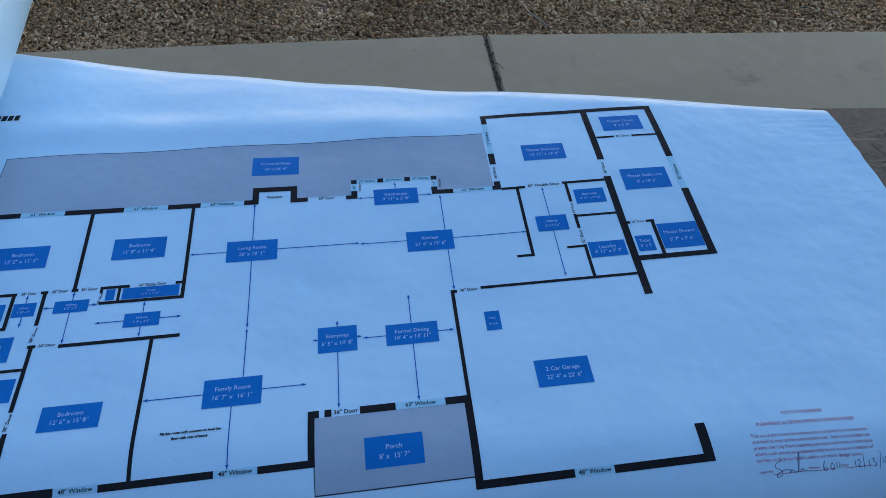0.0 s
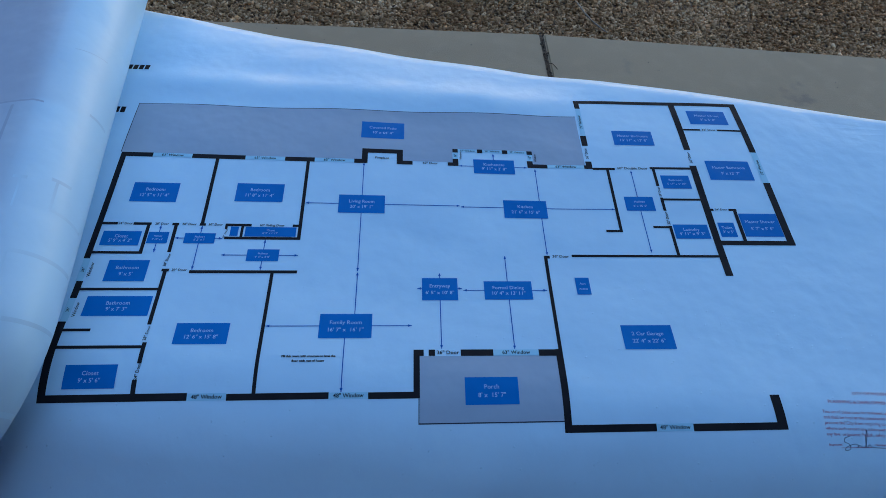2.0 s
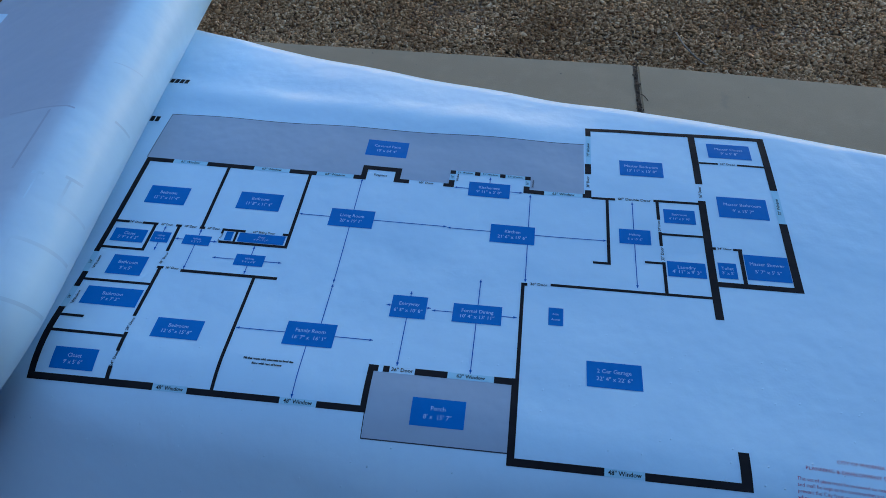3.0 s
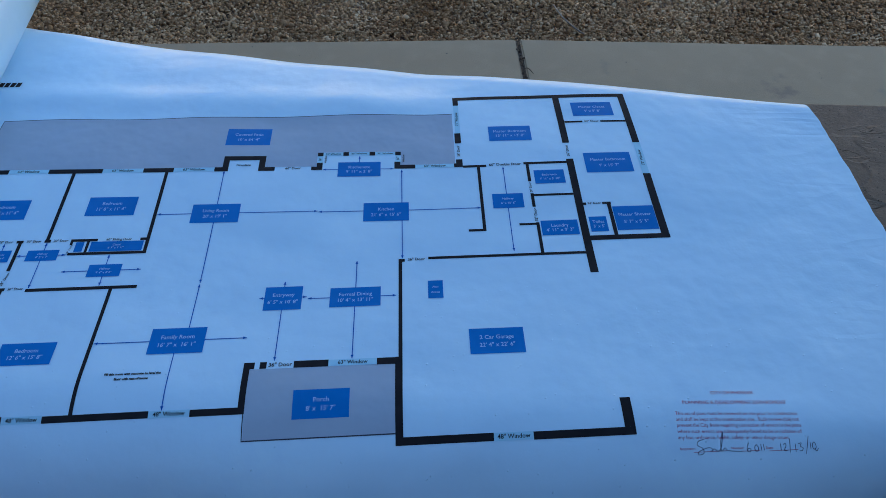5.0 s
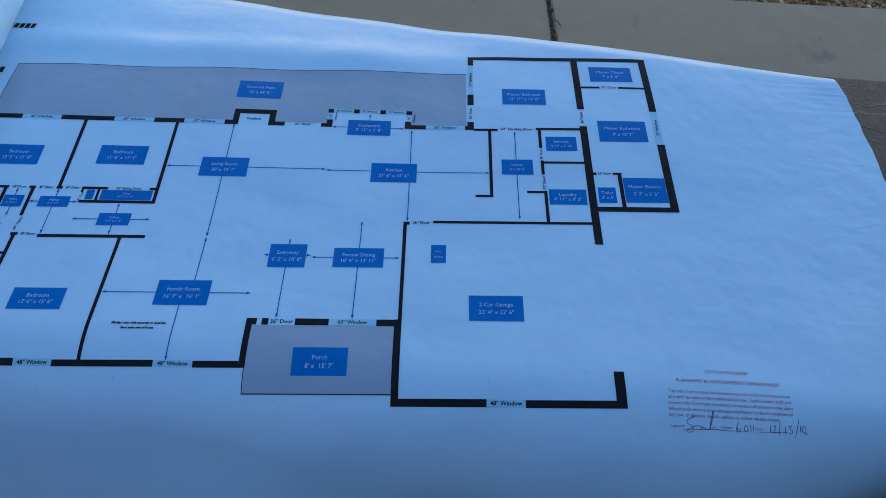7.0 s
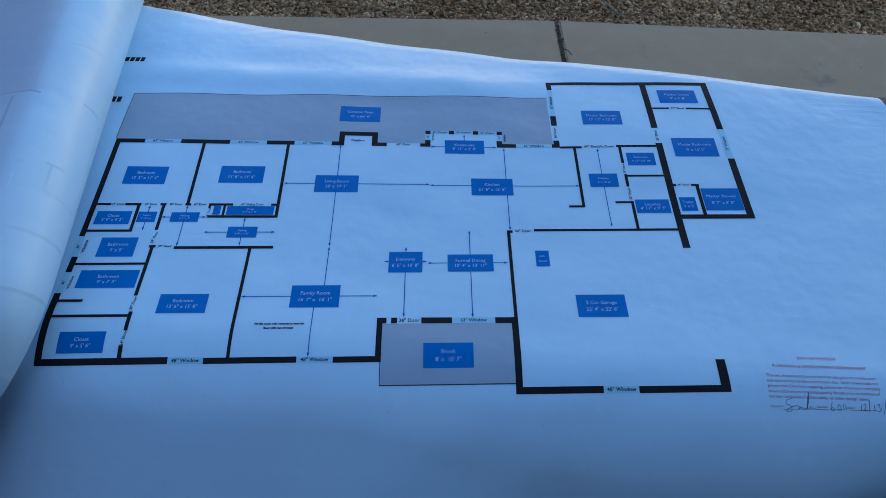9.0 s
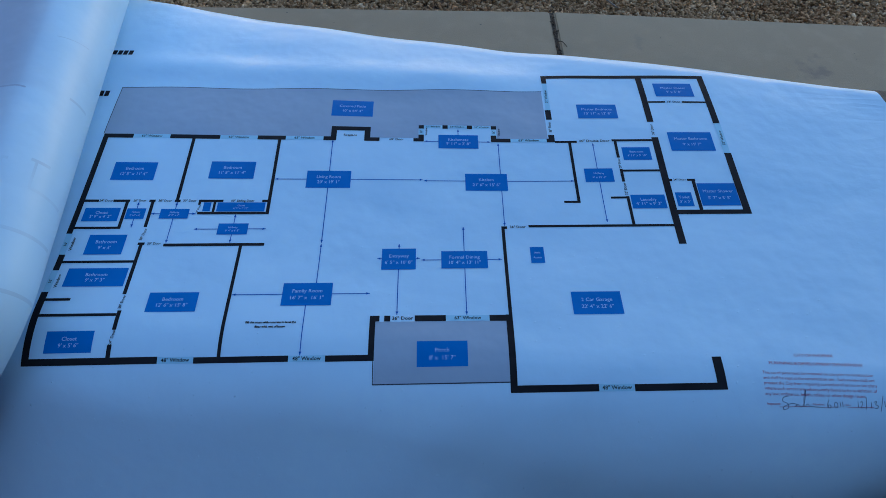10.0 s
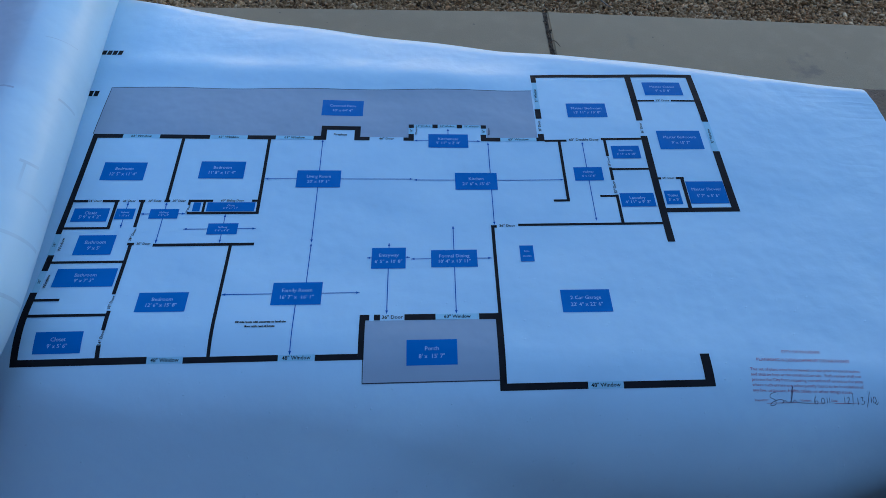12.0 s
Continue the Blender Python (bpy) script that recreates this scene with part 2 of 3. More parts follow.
add_stain(CONCRETE, (1.57, 1.54, -0.95), 0.045, (0.20, 0.16, 0.125))
add_stain(CONCRETE, (2.05, 1.55, -0.95), 0.03, (0.23, 0.185, 0.14))
JOINT = material("joint_dirt", (0.10, 0.065, 0.04), 0.95, [(120, 4, (0.045, 0.03, 0.02), 0.4, 0.6), (300, 2, (0.22, 0.16, 0.10), 0.6, 0.7)], [(150, 4, 0.006)])
GRIT = material("grit", (0.14, 0.095, 0.06), 0.95, [(90, 3, (0.05, 0.035, 0.025), 0.4, 0.6), (200, 2, (0.30, 0.22, 0.14), 0.6, 0.7)])
SOIL = material("gravel_bed", (0.22, 0.135, 0.08), 0.95, [(45, 3, (0.40, 0.26, 0.15), 0.48, 0.60), (120, 4, (0.07, 0.042, 0.028), 0.4, 0.6)], [(110, 4, 0.01)])
GRAVEL = material("gravel", (1.0, 1.0, 1.0), 0.85, [(2.2, 4, (0.70, 0.63, 0.56), 0.35, 0.62)], [(400, 3, 0.001)], spec=0.25,
                  seed_random=((0.176, 0.090, 0.042), (0.464, 0.288, 0.141), (0.248, 0.138, 0.068), (0.576, 0.387, 0.220), (0.336, 0.202, 0.101), (0.672, 0.507, 0.330)))
# for the unseen light blockers, tinted for the light they give back
BLOCKER = material("stucco", (0.17, 0.095, 0.10), 0.9, [(3, 5, (0.15, 0.083, 0.088), 0.4, 0.7)], [(90, 4, 0.004)])
DARK_BLOCKER = material("dark_blocker", (0.045, 0.030, 0.032), 0.9, [(3, 5, (0.036, 0.025, 0.026), 0.4, 0.7)], [(90, 4, 0.004)])
BOUNCE_PALE = material("bounce_pale", (0.62, 0.52, 0.42), 0.9, [(3, 5, (0.56, 0.47, 0.38), 0.4, 0.7)], [(90, 4, 0.004)])
# near floor: the deep shade there is put into its base colour
PAVING = material("shaded_paving", (0.050, 0.033, 0.032), 0.9, [(5, 5, (0.035, 0.023, 0.022), 0.4, 0.7)], [(40, 5, 0.006)])
TWIG = material("twig", (0.20, 0.155, 0.06), 0.8, [(200, 2, (0.14, 0.10, 0.05), 0.4, 0.7)])
HOSE = material("hose", (0.17, 0.14, 0.11), 0.6, [(40, 2, (0.24, 0.20, 0.16), 0.4, 0.7)])


# ---- mesh helpers ----
def mesh_object(name, verts, faces, mat, parent=None, label="", smooth=False):
    me = bpy.data.meshes.new(name)
    me.from_pydata([tuple(v) for v in verts], [], [tuple(f) for f in faces])
    me.materials.append(mat)
    if smooth:
        me.polygons.foreach_set("use_smooth", [True] * len(me.polygons))
    me.update()
    ob = new(name, me)
    if parent:
        ob.parent = parent
    if label:
        tagged(ob, label)
    return ob


def grid_faces(nu, nv, start=0):
    return [(start + i * nv + j, start + (i + 1) * nv + j, start + (i + 1) * nv + j + 1, start + i * nv + j + 1)
            for i in range(nu - 1) for j in range(nv - 1)]


def box_part(name, lo, hi, mat, parent=None, bevel=0.004, label=""):
    bm = bmesh.new()
    bmesh.ops.create_cube(bm, size=1)
    for v in bm.verts:
        v.co = Vector([lo[k] + (v.co[k] + 0.5) * (hi[k] - lo[k]) for k in range(3)])
    if bevel:
        bmesh.ops.bevel(bm, geom=list(bm.edges), offset=bevel, segments=2, affect="EDGES")
    me = bpy.data.meshes.new(name)
    bm.to_mesh(me)
    bm.free()
    me.materials.append(mat)
    ob = new(name, me)
    if parent:
        ob.parent = parent
    if label:
        tagged(ob, label)
    return ob


def tube(name, points, radius, mat, parent=None):
    """A round stem of eight sides through the points, thinner at its ends."""
    pts = [Vector(p) for p in points]
    verts, faces = [], []
    for i, p in enumerate(pts):
        d = (pts[min(i + 1, len(pts) - 1)] - pts[max(i - 1, 0)]).normalized()
        a = d.cross(Vector((0, 0, 1)))
        a = a.normalized() if a.length > 1e-6 else Vector((1, 0, 0))
        b = d.cross(a)
        r = radius * (0.55 if i in (0, len(pts) - 1) else 1)
        for k in range(8):
            w = k * math.pi / 4
            verts.append(p + (a * math.cos(w) + b * math.sin(w)) * r)
    for i in range(len(pts) - 1):
        for k in range(8):
            faces.append((i * 8 + k, i * 8 + (k + 1) % 8, i * 8 + 8 + (k + 1) % 8, i * 8 + 8 + k))
    faces += [tuple(range(7, -1, -1)), tuple(range((len(pts) - 1) * 8, len(pts) * 8))]
    return mesh_object(name, verts, faces, mat, parent, smooth=True)


# ---- ground: gravel bed, concrete walk, paving on the near side ----
GROUND = -0.95
SLANT = -0.088  # the wall and its cap run at this slope to the sheet
JX = 0.728  # the joint between two panels, where the walk bends a little


def walk_edge(x):
    return 1.911 - 0.033 * x - 0.052 * np.maximum(x - JX, 0.0)


def plane(name, x0, y0, x1, y1, z, mat, label, category):
    ob = mesh_object(name, [(x0, y0, z), (x1, y0, z), (x1, y1, z), (x0, y1, z)], [(0, 1, 2, 3)], mat)
    return tagged(ob, label, category, kind="structure")


plane("ground", -40, -40, 40, 60, GROUND - 0.030, SOIL, "brown desert soil under the gravel bed", "ground")


def concrete_panel(name, x0, x1, label):
    """One poured panel with eased edges, its far side along the gravel."""
    bm = bmesh.new()
    near = 0.22
    corners = [(x0, near + SLANT * x0), (x1, near + SLANT * x1), (x1, walk_edge(x1)), (x0, walk_edge(x0))]
    top = [bm.verts.new((x, y, GROUND)) for x, y in corners]
    low = [bm.verts.new((x, y, GROUND - 0.10)) for x, y in corners]
    bm.faces.new(top)
    for i in range(4):
        bm.faces.new((top[i], low[i], low[(i + 1) % 4], top[(i + 1) % 4]))
    bm.normal_update()
    edges = [e for e in bm.edges if all(abs(v.co.z - GROUND) < 1e-6 for v in e.verts)]
    bmesh.ops.bevel(bm, geom=edges, offset=0.006, segments=3, affect="EDGES")
    me = bpy.data.meshes.new(name)
    bm.to_mesh(me)
    bm.free()
    me.materials.append(CONCRETE)
    return tagged(new(name, me), label, "pavement", kind="structure")


concrete_panel("pavement_west_end", -8.6, -2.9075, "worn grey concrete walk panel beside the gravel")
concrete_panel("pavement_east_end", 4.3675, 10.0, "worn grey concrete walk panel beside the gravel")
concrete_panel("pavement_west", -2.8925, JX - 0.0075, "worn grey concrete walk panel beside the gravel")
concrete_panel("pavement_east", JX + 0.0075, 4.3525, "worn grey concrete walk panel with dark stains")
mesh_object("joint_filling", [(JX - 0.012, 0.2, GROUND - 0.009), (JX + 0.012, 0.2, GROUND - 0.009), (JX + 0.012, walk_edge(JX), GROUND - 0.006), (JX - 0.012, walk_edge(JX), GROUND - 0.006)],
            [(0, 1, 2, 3)], JOINT)
tagged(bpy.data.objects["joint_filling"], "dirt-filled joint between the concrete panels", "joint", kind="structure")

# gravel: crushed stone, one heap
ico = bmesh.new()
bmesh.ops.create_icosphere(ico, subdivisions=1, radius=1)
ICO_V = np.array([v.co[:] for v in ico.verts])
ICO_F = np.array([[v.index for v in f.verts] for f in ico.faces])
ico.free()
rng = np.random.default_rng(5)
COUNT = 74000
gx = rng.uniform(-1.75, 3.1, COUNT)
gd = rng.uniform(0.0, 1.0, COUNT) ** 1.15 * 0.95 + 0.004
size = rng.uniform(0.0040, 0.0082, COUNT) * (1 + 0.5 * (rng.random(COUNT) > 0.94))
shape = ICO_V[None] * (1 + rng.normal(0, 0.24, (COUNT, 12, 1)))
shape = shape * np.stack([rng.uniform(0.8, 1.5, COUNT), rng.uniform(0.7, 1.1, COUNT), rng.uniform(0.22, 0.5, COUNT)], 1)[:, None]
q = rng.normal(size=(COUNT, 4)) * np.array([1.0, 0.30, 0.30, 1.0])
q /= np.linalg.norm(q, axis=1, keepdims=True)
w_, x_, y_, z_ = q.T
rot = np.stack([1 - 2 * (y_ * y_ + z_ * z_), 2 * (x_ * y_ - z_ * w_), 2 * (x_ * z_ + y_ * w_), 2 * (x_ * y_ + z_ * w_), 1 - 2 * (x_ * x_ + z_ * z_), 2 * (y_ * z_ - x_ * w_),
                2 * (x_ * z_ - y_ * w_), 2 * (y_ * z_ + x_ * w_), 1 - 2 * (x_ * x_ + y_ * y_)], 1).reshape(-1, 3, 3)
shape = np.einsum("nij,nkj->nki", rot, shape) * size[:, None, None]
heap = 0.010 * np.sin(gx * 5.1 + 1.3) * np.cos(gd * 9) + rng.uniform(-0.007, 0.006, COUNT)
centre = np.stack([gx, walk_edge(gx) + gd, GROUND - 0.018 + heap * np.minimum(gd * 8 + 0.3, 1)], 1)
verts = (shape + centre[:, None]).reshape(-1, 3)
faces = (ICO_F[None] + 12 * np.arange(COUNT)[:, None, None]).reshape(-1, 3)
me = bpy.data.meshes.new("gravel")
me.vertices.add(len(verts))
me.vertices.foreach_set("co", verts.ravel())
me.loops.add(faces.size)
me.loops.foreach_set("vertex_index", faces.ravel().astype(np.int32))
me.polygons.add(len(faces))
me.polygons.foreach_set("loop_start", np.arange(0, faces.size, 3, dtype=np.int32))
me.update(calc_edges=True)
me.validate()
me.materials.append(GRAVEL)
tagged(new("gravel", me), "tan and brown crushed landscaping gravel", "gravel", kind="stuff")

crumb = bmesh.new()
for k in range(300):
    yy = random.uniform(0.5, walk_edge(JX) + 0.01)
    r = random.uniform(0.0012, 0.0042)
    m = pose(JX + random.gauss(0, 0.006), yy, GROUND - 0.004 + r * 0.2, random.uniform(0, 180), random.uniform(0, 180), 0) @ Matrix.Diagonal((r * 1.3, r, r * 0.6, 1))
    bmesh.ops.create_icosphere(crumb, subdivisions=1, radius=1, matrix=m)
me = bpy.data.meshes.new("joint_debris")
crumb.to_mesh(me)
crumb.free()
me.materials.append(GRIT)
tagged(new("joint_debris", me), "brown grit and crumbs caught in the concrete joint", "debris", kind="stuff")
tagged(tube("drip_hose", [(0.899 + 0.012 * t + 0.070 * t ** 3, 2.125 - 0.217 * t, GROUND - 0.004 + 0.013 * math.sin(3.0 * t)) for t in np.linspace(0, 1, 14)], 0.0030, HOSE),
       "short bent grey-brown irrigation tube lying in the gravel", "tube")
tagged(tube("dry_twig", [(0.722 + 0.035 * t, 1.686 + 0.014 * math.sin(3.1 * t) - 0.020 * t * t, GROUND + 0.003 + 0.004 * math.sin(3 * t)) for t in np.linspace(0, 1, 9)], 0.0014, JOINT),
       "curled dry brown twig on the concrete walk", "twig")

# unseen plain walls and porch, added behind the sheet to block sun and sky
house = tagged(new("light_blockers"), "unseen added walls and roofs that block sun and sky", "wall", kind="structure")
box_part("wall", (-9, -3.5, GROUND), (14, -3.2, 2.2), BLOCKER, house, 0)
box_part("blocker_back_roof", (-0.3, -3.5, 2.2), (1.3, -1.5, 2.35), BLOCKER, house, 0)
# roof and pier added to darken the sheet's near right
box_part("blocker_roof", (0.50, -1.5, 1.35), (2.9, -0.04, 1.5), DARK_BLOCKER, house, 0)
box_part("blocker_pier", (0.52, -0.55, GROUND), (2.9, -0.21, 1.35), DARK_BLOCKER, house, 0)
box_part("blocker_wing", (0.45, -3.2, GROUND), (1.6, -0.55, 1.35), BLOCKER, house, 0)
# added out of view to darken the roll's left
box_part("blocker_left", (-2.9, 0.3, GROUND), (-2.7, 4.2, 3.2), DARK_BLOCKER, house, 0)
box_part("blocker_right", (1.6, -3.2, GROUND), (1.9, -0.36, 3.0), BLOCKER, house, 0)
# unseen sunlit wall added ahead, bounces warm light onto the far fold
across = tagged(new("bounce_wall"), "unseen added pale wall that bounces sunlight onto the sheet", "wall", kind="structure")
box_part("wall", (-9, 13.0, GROUND), (15, 13.3, 4.3), BOUNCE_PALE, across, 0)
plane("paving_near", -14, -6.0, 14, -0.02, GROUND - 0.02, PAVING, "near side paving with shade in its dark colour", "paving")

# ---- low wall with a flagstone cap ----
counter = tagged(new("stone_wall"), "low garden wall with a rough brown flagstone cap", "wall")


def cap_near(x):
    return 0.042 + SLANT * x


def cap_far(x):
    return 0.371 + SLANT * x


CAP_TOP = -0.0185
XS = np.concatenate([np.linspace(-1.3, 0.62, 90), np.linspace(0.62, 1.16, 430)[1:], np.linspace(1.16, 1.9, 60)[1:]])
nu, nv = len(XS), 260


def flake(x, y):
    """Height of the cleft face: nearly flat layers, each broken off at a thin ragged lip."""
    a, b = 0.80 * x - 0.60 * y, 0.60 * x + 0.80 * y
    h = 0.0
    for f, seed, rise in ((4.5, 1.7, 0.0010),):
        k = noise.noise((a * f * 0.8, b * f * 1.3, seed)) + 0.38 * noise.noise((a * f * 3.1, b * f * 4.2, seed + 3)) + 0.15 * noise.noise((a * f * 11, b * f * 13, seed + 6))
        k = k * 2.2 + 20
        low = math.floor(k)
        g = k - low
        lip = min(max((g - 0.955) / 0.045, 0.0), 1.0)
        h += rise * (lip * lip * (3 - 2 * lip) - g)
    return h + 0.0002 * noise.noise((x * 170, y * 170, 5.5)) + 0.0003 * noise.noise((x * 30, y * 38, 8.1))


verts = []
for i in range(nu):
    x = float(XS[i])
    for j in range(nv):
        s = j / (nv - 1)
        rag = 0.0008 * noise.noise((x * 22, s * 3, 1.7)) + 0.0009 * noise.noise((x * 90, s * 9, 4.1))
        y = cap_near(x) + (cap_far(x) - cap_near(x)) * s + (rag if j in (0, nv - 1) else 0)
        z = CAP_TOP - 0.004 + min(max(flake(x, y) + 0.002, -0.006), 0.0045)
        if j in (0, nv - 1):
            z -= 0.002
        verts.append((x, y, z))
faces = grid_faces(nu, nv)
base = len(verts)
rim = [i * nv for i in range(nu)] + [(nu - 1) * nv + j for j in range(1, nv)] + [i * nv + nv - 1 for i in range(nu - 2, -1, -1)] + [j for j in range(nv - 2, 0, -1)]
for k, r in enumerate(rim):
    x, y, z = verts[r]
    verts.append((x, y + 0.004 * noise.noise((x * 30, y * 30, 7)), CAP_TOP - 0.058))
for k in range(len(rim)):
    faces.append((rim[(k + 1) % len(rim)], rim[k], base + k, base + (k + 1) % len(rim)))
faces.append(tuple(base + k for k in range(len(rim))))
cap = mesh_object("cap_stone", verts, faces, STONE, counter, "rough brown cleft flagstone cap", smooth=True)
# rim faces take the stone with shade in its colour
cap.data.materials.append(SHADED_EDGE)
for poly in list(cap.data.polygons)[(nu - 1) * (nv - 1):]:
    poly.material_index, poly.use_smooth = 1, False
w0, w1 = -1.3, 1.9
bm = bmesh.new()
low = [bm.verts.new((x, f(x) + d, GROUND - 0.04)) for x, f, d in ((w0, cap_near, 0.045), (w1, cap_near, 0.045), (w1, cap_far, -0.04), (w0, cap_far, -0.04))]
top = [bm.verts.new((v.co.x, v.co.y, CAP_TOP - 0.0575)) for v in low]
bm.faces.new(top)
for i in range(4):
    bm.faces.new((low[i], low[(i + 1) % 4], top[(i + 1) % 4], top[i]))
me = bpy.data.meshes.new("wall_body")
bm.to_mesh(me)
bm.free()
me.materials.append(SHADED_SIDE)
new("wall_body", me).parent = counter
tagged(tube("green_twig", [(0.792 - 0.026 * t - 0.008 * math.sin(3.0 * t), 0.127 - 0.034 * t, CAP_TOP + 0.002) for t in np.linspace(0, 1, 9)], 0.0006, TWIG),
       "thin yellow-green plant stem on the flagstone", "twig")

# ---- the plan sheet: a flat print (u, v) laid over the cap, bent over its edges ----
U_LEFT, V_LOW = -0.34, -0.34


def ease(a, b, t):
    t = min(max((t - a) / (b - a), 0.0), 1.0)
    return t * t * (3 - 2 * t)


def fold_line(u):
    return 0.2650 + 0.0035 * (1 - ease(0.36, 0.54, u)) + 0.006 * ease(0.52, 0.715, u) + 0.159 * (0.718 - u) + 0.10 * max(0.4 - u, 0.0) ** 2


def lay(u, v, lift=0.0):
    """Where the sheet's point (u, v), in metres, comes to lie."""
    ys, r = 0.042 - 0.09 * u, 0.09 - 0.074 * min(max((u - 0.44) / 0.272, 0.0), 1.035) ** 3
    s = max(ys - v, 0.0)
    steep = 0.86 + 0.62 * ease(0.22, 0.56, u)
    th = min(s / r, steep)
    ex = max(s - r * steep, 0.0)
    y = v if v > ys else ys - r * math.sin(th) - ex * math.cos(steep)
    z = -r * (1 - math.cos(th)) - ex * math.sin(steep)
    z += 0.009 * ease(0.08, 0.27, v) * (1 - 0.8 * ease(0.5, 0.72, u))
    z += 0.0030 * math.exp(-((v - 0.302 + 0.05 * max(u, 0.0)) / 0.019) ** 2) * (1 - ease(0.30, 0.46, u))
    z -= 0.0007 * math.sin(2 * math.pi * (u - 0.2125) / 0.13) * ease(0.19, 0.26, v) * (1 - ease(0.40, 0.48, u))
    z += 0.0035 * ease(0.06, 0.0, u) * ease(0.27, 0.38, v)
    y += 0.0105 * (1 - min(max(u / 0.37, -0.2), 1.0)) * ease(0.08, 0.21, v)
    soft = 0.052 * (1 - ease(0.36, 0.54, u))
    d = v - fold_line(u)
    if d > -soft:
        z -= 1.25 * (min(d, 0.0) + soft) ** 2
    if d > 0:
        R = 0.035 - 0.021 * ease(0.52, 0.715, u)
        a = min(d / R, 1.25)
        rest = max(d - R * 1.25, 0.0)
        y += R * math.sin(a) + rest * math.cos(1.25) - d
        z -= R * (1 - math.cos(a)) + rest * math.sin(1.25)
    return Vector((u, y, z + lift))


def laid(u, v, lift):
    p = lay(u, v)
    e = 0.0005
    n = (lay(u + e, v) - p).cross(lay(u, v + e) - p).normalized()
    return p + n * lift


def right_edge(v):
    return 0.7190 + 0.008 * v + 0.0020 * noise.noise((v * 24, 0.4, 0)) + 0.0013 * noise.noise((v * 75, 2.4, 0))


plan = tagged(new("floor_plan_sheet"), "large white paper floor plan print draped over the stone cap", "plan print")
nu, nv = 150, 190
verts = []
for lift in (0.0, -0.0006):
    for i in range(nu):
        for j in range(nv):
            f = i / (nu - 1)
            v = V_LOW + (min(0.43, fold_line(0.4) + 0.07) - V_LOW) * j / (nv - 1)
            u = U_LEFT + (right_edge(v) - U_LEFT) * f
            v = V_LOW + (min(0.43, fold_line(u) + 0.065) - V_LOW) * j / (nv - 1)
            verts.append(laid(u, v, lift))
top = grid_faces(nu, nv)
faces = top + [tuple(reversed([k + nu * nv for k in f])) for f in top]
rim = [i * nv for i in range(nu)] + [(nu - 1) * nv + j for j in range(1, nv)] + [i * nv + nv - 1 for i in range(nu - 2, -1, -1)] + [j for j in range(nv - 2, 0, -1)]
side = len(verts)
verts += [verts[k] for k in rim] + [verts[k + nu * nv] for k in rim]
for k in range(len(rim)):
    a, b = side + k, side + (k + 1) % len(rim)
    faces.append((b, a, a + len(rim), b + len(rim)))
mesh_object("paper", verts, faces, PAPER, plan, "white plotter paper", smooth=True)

MM = 0.001
INK_LIFT, FILL_LIFT, TEXT_LIFT = 0.00022, 0.00012, 0.00034


def patch(name, x0, y0, x1, y1, mat, lift=INK_LIFT, parent=None, label=""):
    """A printed rectangle, in millimetres of the sheet."""
    nx, ny = max(2, int((x1 - x0) / 6) + 2), max(2, int((y1 - y0) / 6) + 2)
    verts = [laid((x0 + (x1 - x0) * i / (nx - 1)) * MM, (y0 + (y1 - y0) * j / (ny - 1)) * MM, lift) for i in range(nx) for j in range(ny)]
    return mesh_object(name, verts, grid_faces(nx, ny), mat, parent or plan, label, smooth=True)


def wall(x0, y0, x1, y1):
    return patch("wall_line", x0, y0, x1, y1, INK)


def text(words, x, y, height, mat, turn=0, parent=None, width=None, name="text", align="CENTER", shear=0.0, bold=0.0, stretch=False):
    """Printed words round (x, y), in millimetres; height is the letter body's."""
    cu = bpy.data.curves.new(name, "FONT")
    cu.body, cu.size, cu.align_x, cu.align_y = words, 1.0, align, "CENTER"
    cu.resolution_u, cu.shear, cu.offset = 2, shear, bold
    ob = bpy.data.objects.new(name, cu)
    scene.collection.objects.link(ob)
    dg = bpy.context.evaluated_depsgraph_get()
    me = bpy.data.meshes.new_from_object(ob.evaluated_get(dg))
    bpy.data.objects.remove(ob)
    bpy.data.curves.remove(cu)
    xs = [v.co.x for v in me.vertices]
    k = height
    kx = width / max(max(xs) - min(xs), 1e-6) if width else height
    kx = kx if stretch else min(height, kx)
    c, s = math.cos(radians(turn)), math.sin(radians(turn))
    for v in me.vertices:
        a, b = v.co.x * kx, v.co.y * k
        v.co = laid((x + a * c - b * s) * MM, (y + a * s + b * c) * MM, TEXT_LIFT)
    me.materials.clear()
    me.materials.append(mat)
    ob = new(name, me)
    ob.parent = parent or plan
    return ob


# outer and inner walls of the drawing
wall(0, -2.6, 97.3, 2.4), wall(123, -3, 190, 1.4), wall(216, -3.5, 246, 0.9)
wall(0, 2.4, 5.2, 54.8), wall(1.2, 74.3, 6.0, 89), wall(0, 108.2, 4.6, 203)
wall(0, 203, 26.5, 207.6), wall(59.3, 203, 103.6, 207.6), wall(137, 203, 162, 207.6), wall(195.5, 203, 206.8, 207.6)
wall(201.8, 207.6, 206.8, 220), wall(206.8, 215.2, 236.8, 220), wall(231.6, 203, 236.8, 215.2), wall(236.8, 203, 245.2, 207.2)
wall(275.3, 203, 284.5, 206.8), wall(279.7, 206.8, 284.5, 211)
wall(344, 203.2, 361.3, 207.5), wall(344, 207.5, 349, 211)
for px in (279.8, 301.2, 323.1, 344.7):
    wall(px, 218.4, px + 4.7, 222.6)
wall(393.4, 203.3, 400.6, 207.5), wall(395.3, 207.5, 400.6, 212), wall(395.6, 231, 400.8, 243.4), wall(396.3, 279.5, 401, 287)
wall(396.3, 287, 547, 291.4), wall(547, 225.8, 553, 291.4), wall(547.6, 128.4, 553.8, 190), wall(493, 124, 553.8, 128.4)
